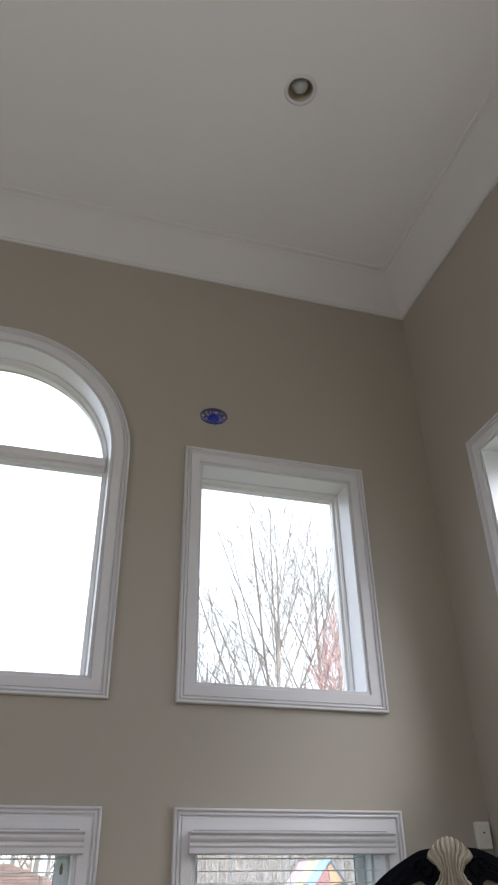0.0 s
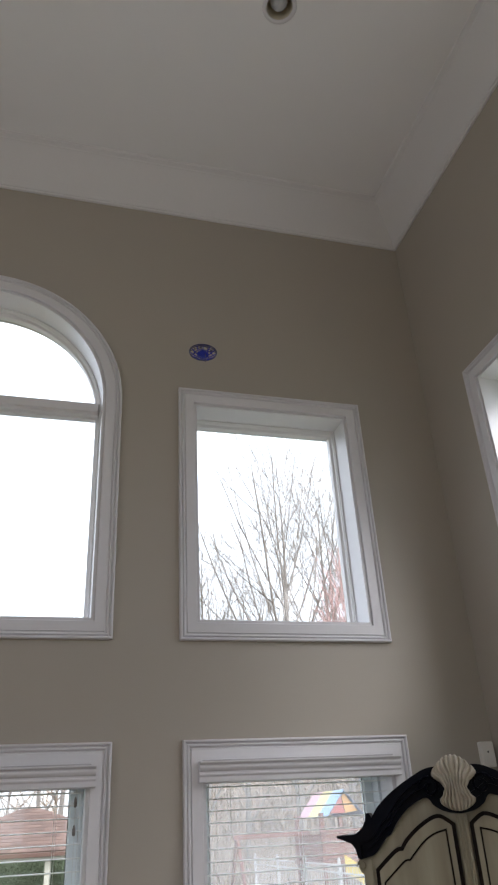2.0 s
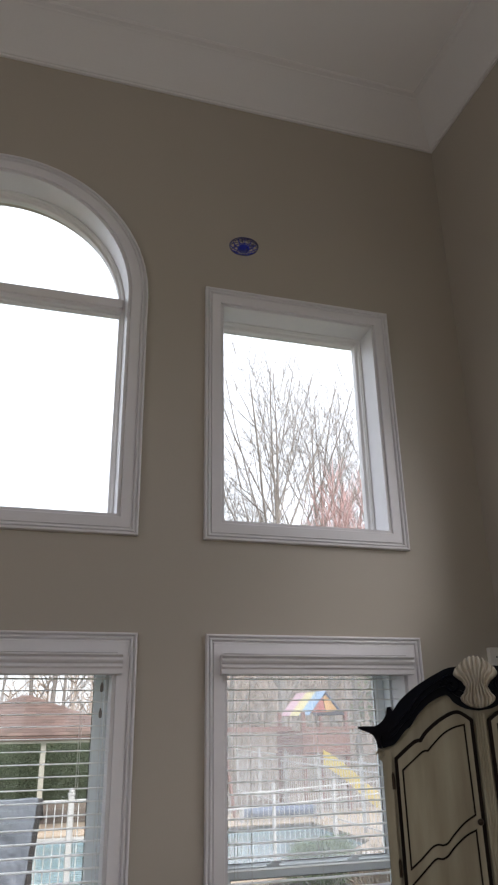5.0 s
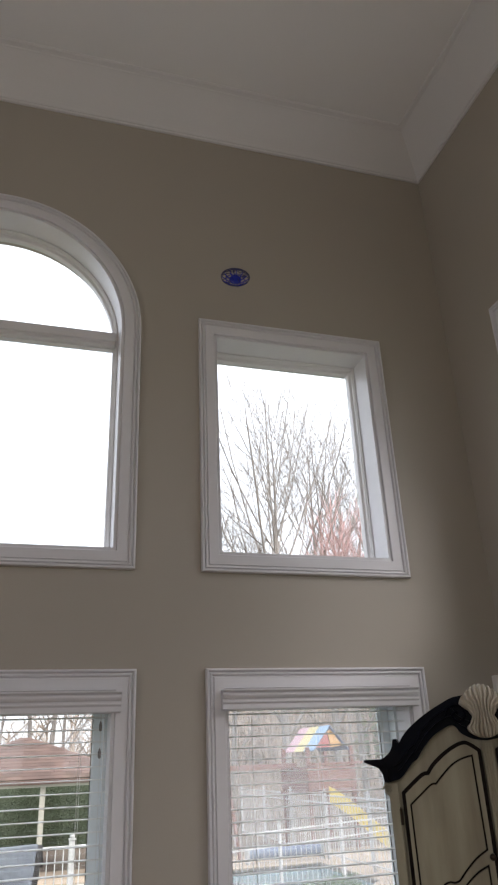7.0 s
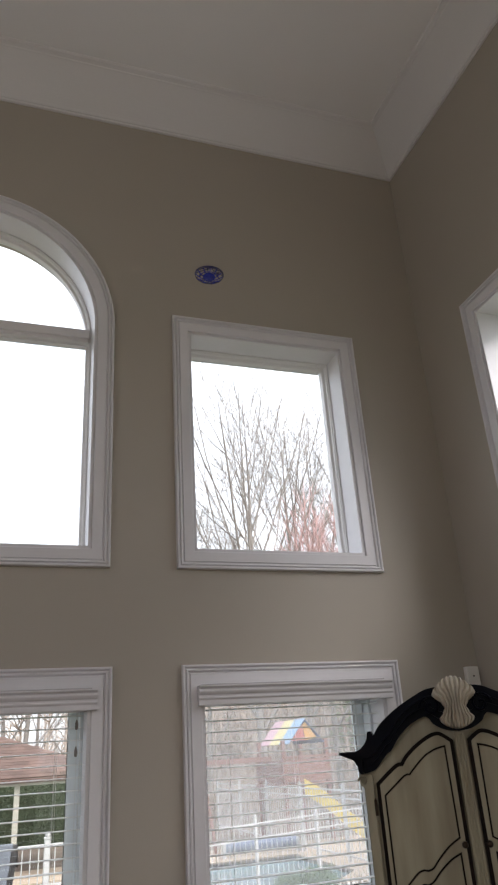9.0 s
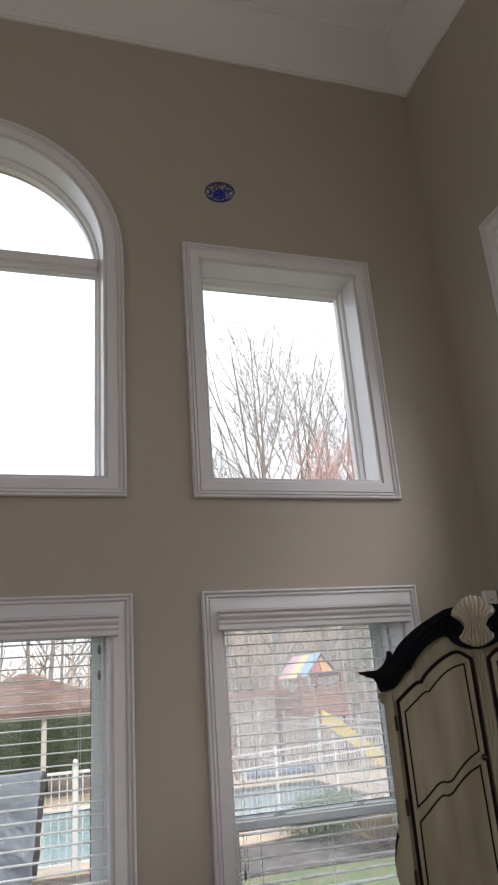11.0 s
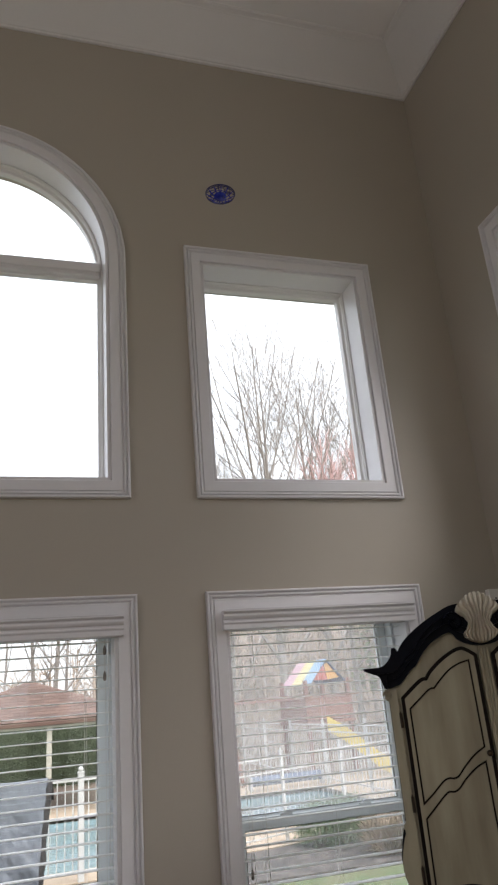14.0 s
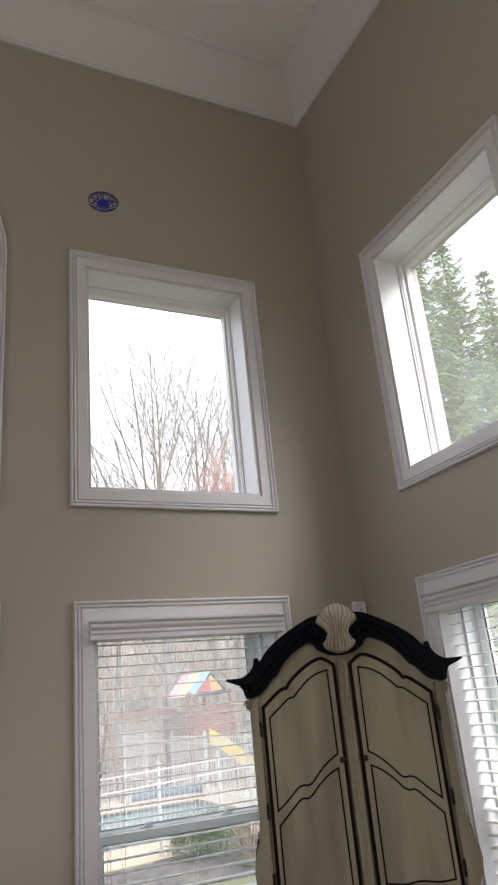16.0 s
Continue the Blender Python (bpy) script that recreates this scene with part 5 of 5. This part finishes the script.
def pillow():
    m = mat("yellow_embossed_cotton", (0.42, 0.315, 0.09), 0.8, vary=0.06, scale=9, fine=260, bump=0.05, dist=0.001)
    nt = m.node_tree
    N, L = nt.nodes, nt.links
    tc = N.new("ShaderNodeTexCoord")
    wv = N.new("ShaderNodeTexWave")
    wv.wave_type = 'RINGS'
    wv.inputs["Scale"].default_value = 24
    wv.inputs["Distortion"].default_value = 7
    wv.inputs["Detail"].default_value = 2.0
    wv.inputs["Detail Scale"].default_value = 1.2
    L.new(tc.outputs["Object"], wv.inputs["Vector"])
    bp = N.new("ShaderNodeBump")
    bp.inputs["Strength"].default_value = 1.0
    bp.inputs["Distance"].default_value = 0.008
    L.new(wv.outputs["Fac"], bp.inputs["Height"])
    old = N["Principled BSDF"].inputs["Normal"].links[0].from_socket
    L.new(old, bp.inputs["Normal"])
    L.new(bp.outputs["Normal"], N["Principled BSDF"].inputs["Normal"])
    t = thing("throw_pillow", pose(0.355, 2.945, 0.972, 10, -6, -3), "mustard yellow embossed lumbar pillow on the sofa back", "pillow")
    part("cover", cushion_mesh(0.48, 0.265, 0.175, 0.07, puff=2.2), m, t, smooth=True)
    bm = bmesh.new()
    pts = []
    for k in range(80):
        a = k / 80 * 4
        e, f = int(a), a - int(a)
        u, v = [(-1 + 2 * f, -1), (1, -1 + 2 * f), (1 - 2 * f, 1), (-1, 1 - 2 * f)][e]
        pts.append((u * (1 - 0.07 * (1 - v * v)) * 0.24, v * (1 - 0.07 * (1 - u * u)) * 0.135, 0))
    for p, q in zip(pts, pts[1:] + pts[:1]):
        add_tube(bm, p, q, 0.004, sides=6, caps=False)
    part("seam", bm, m, t, smooth=True)


pillow()


def throw_blanket():
    m = bpy.data.materials.new("brown_swirl_plush")
    m.use_nodes = True
    N, L = m.node_tree.nodes, m.node_tree.links
    b = N["Principled BSDF"]
    b.inputs["Roughness"].default_value = 0.9
    tc = N.new("ShaderNodeTexCoord")
    wv = N.new("ShaderNodeTexWave")
    wv.wave_type = 'RINGS'
    wv.inputs["Scale"].default_value = 4.2
    wv.inputs["Distortion"].default_value = 11
    wv.inputs["Detail"].default_value = 1.0
    wv.inputs["Detail Scale"].default_value = 0.8
    L.new(tc.outputs["Object"], wv.inputs["Vector"])
    fine = N.new("ShaderNodeTexWave")
    fine.inputs["Scale"].default_value = 34
    fine.inputs["Distortion"].default_value = 30
    fine.inputs["Detail Scale"].default_value = 0.5
    L.new(tc.outputs["Object"], fine.inputs["Vector"])
    r = N.new("ShaderNodeValToRGB")
    r.color_ramp.elements[0].position, r.color_ramp.elements[0].color = 0.5, (0.010, 0.007, 0.006, 1)
    r.color_ramp.elements[1].position, r.color_ramp.elements[1].color = 0.68, (0.20, 0.16, 0.128, 1)
    L.new(wv.outputs["Fac"], r.inputs["Fac"])
    mx = N.new("ShaderNodeMix")
    mx.data_type, mx.blend_type = 'RGBA', 'MULTIPLY'
    mx.inputs["Factor"].default_value = 0.6
    L.new(r.outputs["Color"], mx.inputs["A"])
    L.new(fine.outputs["Color"], mx.inputs["B"])
    L.new(mx.outputs["Result"], b.inputs["Base Color"])
    ns = N.new("ShaderNodeTexNoise")
    ns.inputs["Scale"].default_value = 240
    L.new(tc.outputs["Object"], ns.inputs["Vector"])
    bp = N.new("ShaderNodeBump")
    bp.inputs["Strength"].default_value = 0.5
    bp.inputs["Distance"].default_value = 0.003
    L.new(ns.outputs["Fac"], bp.inputs["Height"])
    L.new(bp.outputs["Normal"], b.inputs["Normal"])
    bm = bmesh.new()
    nu, nv = 150, 110
    rows = []
    for j in range(nv + 1):
        row = []
        for i in range(nu):
            a, h = 2 * math.pi * i / nu, j / nv
            c, s = math.cos(a), math.sin(a)
            prof = math.cos(h * math.pi / 2) ** 0.55 if h < 1 else 0
            rx, ry = 0.205 + 0.035 * (1 - h), 0.175
            p = Vector((c * rx * prof, s * ry * prof, -0.14 + 0.315 * h))
            q = Vector((c * 1.3 * prof, s * 1.3 * prof, h * 1.6))
            n1 = noise.noise(q * 1.6 + Vector((4, 1, 7)))
            ridge = 1 - abs(noise.noise(q * 2.6 + Vector((n1 * 1.5, 9, 2)))) * 2
            ridge2 = 1 - abs(noise.noise(q * 5.5 + Vector((1, n1 * 2, 5)))) * 2
            k = 1 + 0.20 * n1 + 0.26 * (ridge - 0.5) + 0.12 * (ridge2 - 0.5)
            p = Vector((p.x * k, p.y * k, p.z * (1 + 0.10 * n1) + 0.03 * (ridge - 0.5) * prof))
            p.x += 0.05 * (0.5 - h)
            row.append(bm.verts.new(p))
        rows.append(row)
    for j in range(nv):
        for i in range(nu):
            i2 = (i + 1) % nu
            bm.faces.new((rows[j][i], rows[j][i2], rows[j + 1][i2], rows[j + 1][i]))
    bmesh.ops.remove_doubles(bm, verts=bm.verts, dist=0.0003)
    bm.faces.new([v for v in rows[0] if v.is_valid])
    ob = part("throw_blanket", bm, m, None, smooth=True)
    ob.matrix_world = pose(0.715, 2.93, 0.868)
    tagged(ob, "crumpled brown and cream swirl plush throw on the sofa back", "blanket")


throw_blanket()


def corner_sensor():
    t = thing("wall_sensor", pose(2.567, NORTH, 2.13), "small white alarm sensor box on the wall by the corner", "alarm sensor")
    part("housing", box(-0.042, 0.042, -0.034, 0.0, -0.066, 0.066, 0.008), M_PLASTIC, t)
    bm = bmesh.new()
    add_tube(bm, (0.0, -0.0335, 0.012), (0.0, -0.036, 0.012), 0.005, 0.005, 12)
    part("indicator", bm, M_DARK, t)


corner_sensor()


def drone():
    """A small caged toy drone, hovering."""
    t = thing("toy_drone", pose(0.76, 3.0, 3.87, 4, 3, 20), "small translucent blue caged toy drone hovering indoors", "drone")
    blue = mat("blue_plastic", (0.015, 0.03, 0.42), 0.25, vary=0.06, scale=40, fine=300, bump=0)
    dark = mat("navy_plastic", (0.008, 0.010, 0.09), 0.3, vary=0.06, scale=40, fine=300, bump=0)

    def ring(bm2, r, z, w, n=48):
        for k in range(n):
            a0, a1 = 2 * math.pi * k / n, 2 * math.pi * (k + 1) / n
            add_tube(bm2, (r * math.cos(a0), r * math.sin(a0), z), (r * math.cos(a1), r * math.sin(a1), z), w, sides=6, caps=False)

    bm = bmesh.new()
    ring(bm, 0.066, 0.0, 0.0028)
    ring(bm, 0.064, -0.006, 0.0022)
    part("rim", bm, dark, t, "dark blue rim", smooth=True)
    for sgn, name, depth, mt in ((1, "upper_cage", 0.020, dark), (-1, "lower_cage", 0.024, blue)):
        bm = bmesh.new()
        for k in range(12):
            a = 2 * math.pi * k / 12
            prev = None
            for i in range(9):
                f = i / 8
                r = 0.064 * (1 - f) + 0.020 * f
                z = sgn * depth * math.sin(f * math.pi / 2) - (0.003 if sgn < 0 else 0)
                p = (r * math.cos(a), r * math.sin(a), z)
                if prev:
                    add_tube(bm, prev, p, 0.0021, sides=5, caps=False)
                prev = p
        ring(bm, 0.044, sgn * depth * 0.62, 0.0013, 36)
        ring(bm, 0.020, sgn * depth, 0.0016, 24)
        part(name, bm, mt, t, smooth=True)
    bm = bmesh.new()
    prof = [(0.0, -0.028), (0.015, -0.027), (0.026, -0.020), (0.029, -0.012), (0.022, -0.003), (0.012, 0.006), (0.0, 0.009)]
    rows = [[bm.verts.new((r * math.cos(2 * math.pi * i / 28), r * math.sin(2 * math.pi * i / 28), z)) for i in range(28)] for r, z in prof]
    for r, q in zip(rows, rows[1:]):
        for i in range(28):
            bm.faces.new((r[i], r[(i + 1) % 28], q[(i + 1) % 28], q[i]))
    bmesh.ops.remove_doubles(bm, verts=bm.verts, dist=1e-5)
    body = part("body", bm, blue, t, "glossy blue body", smooth=True)
    for k in range(4):
        a = math.pi / 4 + k * math.pi / 2
        c = Vector((0.043 * math.cos(a), 0.043 * math.sin(a), 0.002))
        bm = bmesh.new()
        add_tube(bm, (0, 0, -0.006), c, 0.0028, 0.0022, 6)
        add_tube(bm, c - Vector((0, 0, 0.008)), c + Vector((0, 0, 0.004)), 0.004, 0.004, 12)
        arm_ob = part("motor_arm", bm, dark, t)
        bm = bmesh.new()
        for s in (0, math.pi):
            w = Matrix.Translation(c + Vector((0, 0, 0.006))) @ Matrix.Rotation(s + 0.6 * k, 4, 'Z') @ Matrix.Rotation(0.25, 4, 'X')
            add_box(bm, 0.001, 0.017, -0.0022, 0.0022, -0.0004, 0.0004, w)
        part("rotor_blade", bm, dark, arm_ob)
    for k in range(3):
        a = 0.5 + k * 2 * math.pi / 3
        bm = bmesh.new()
        add_tube(bm, (0.026 * math.cos(a), 0.026 * math.sin(a), -0.022), (0.028 * math.cos(a), 0.028 * math.sin(a), -0.040), 0.0022, 0.0016, 6)
        part("landing_foot", bm, dark, t)


drone()
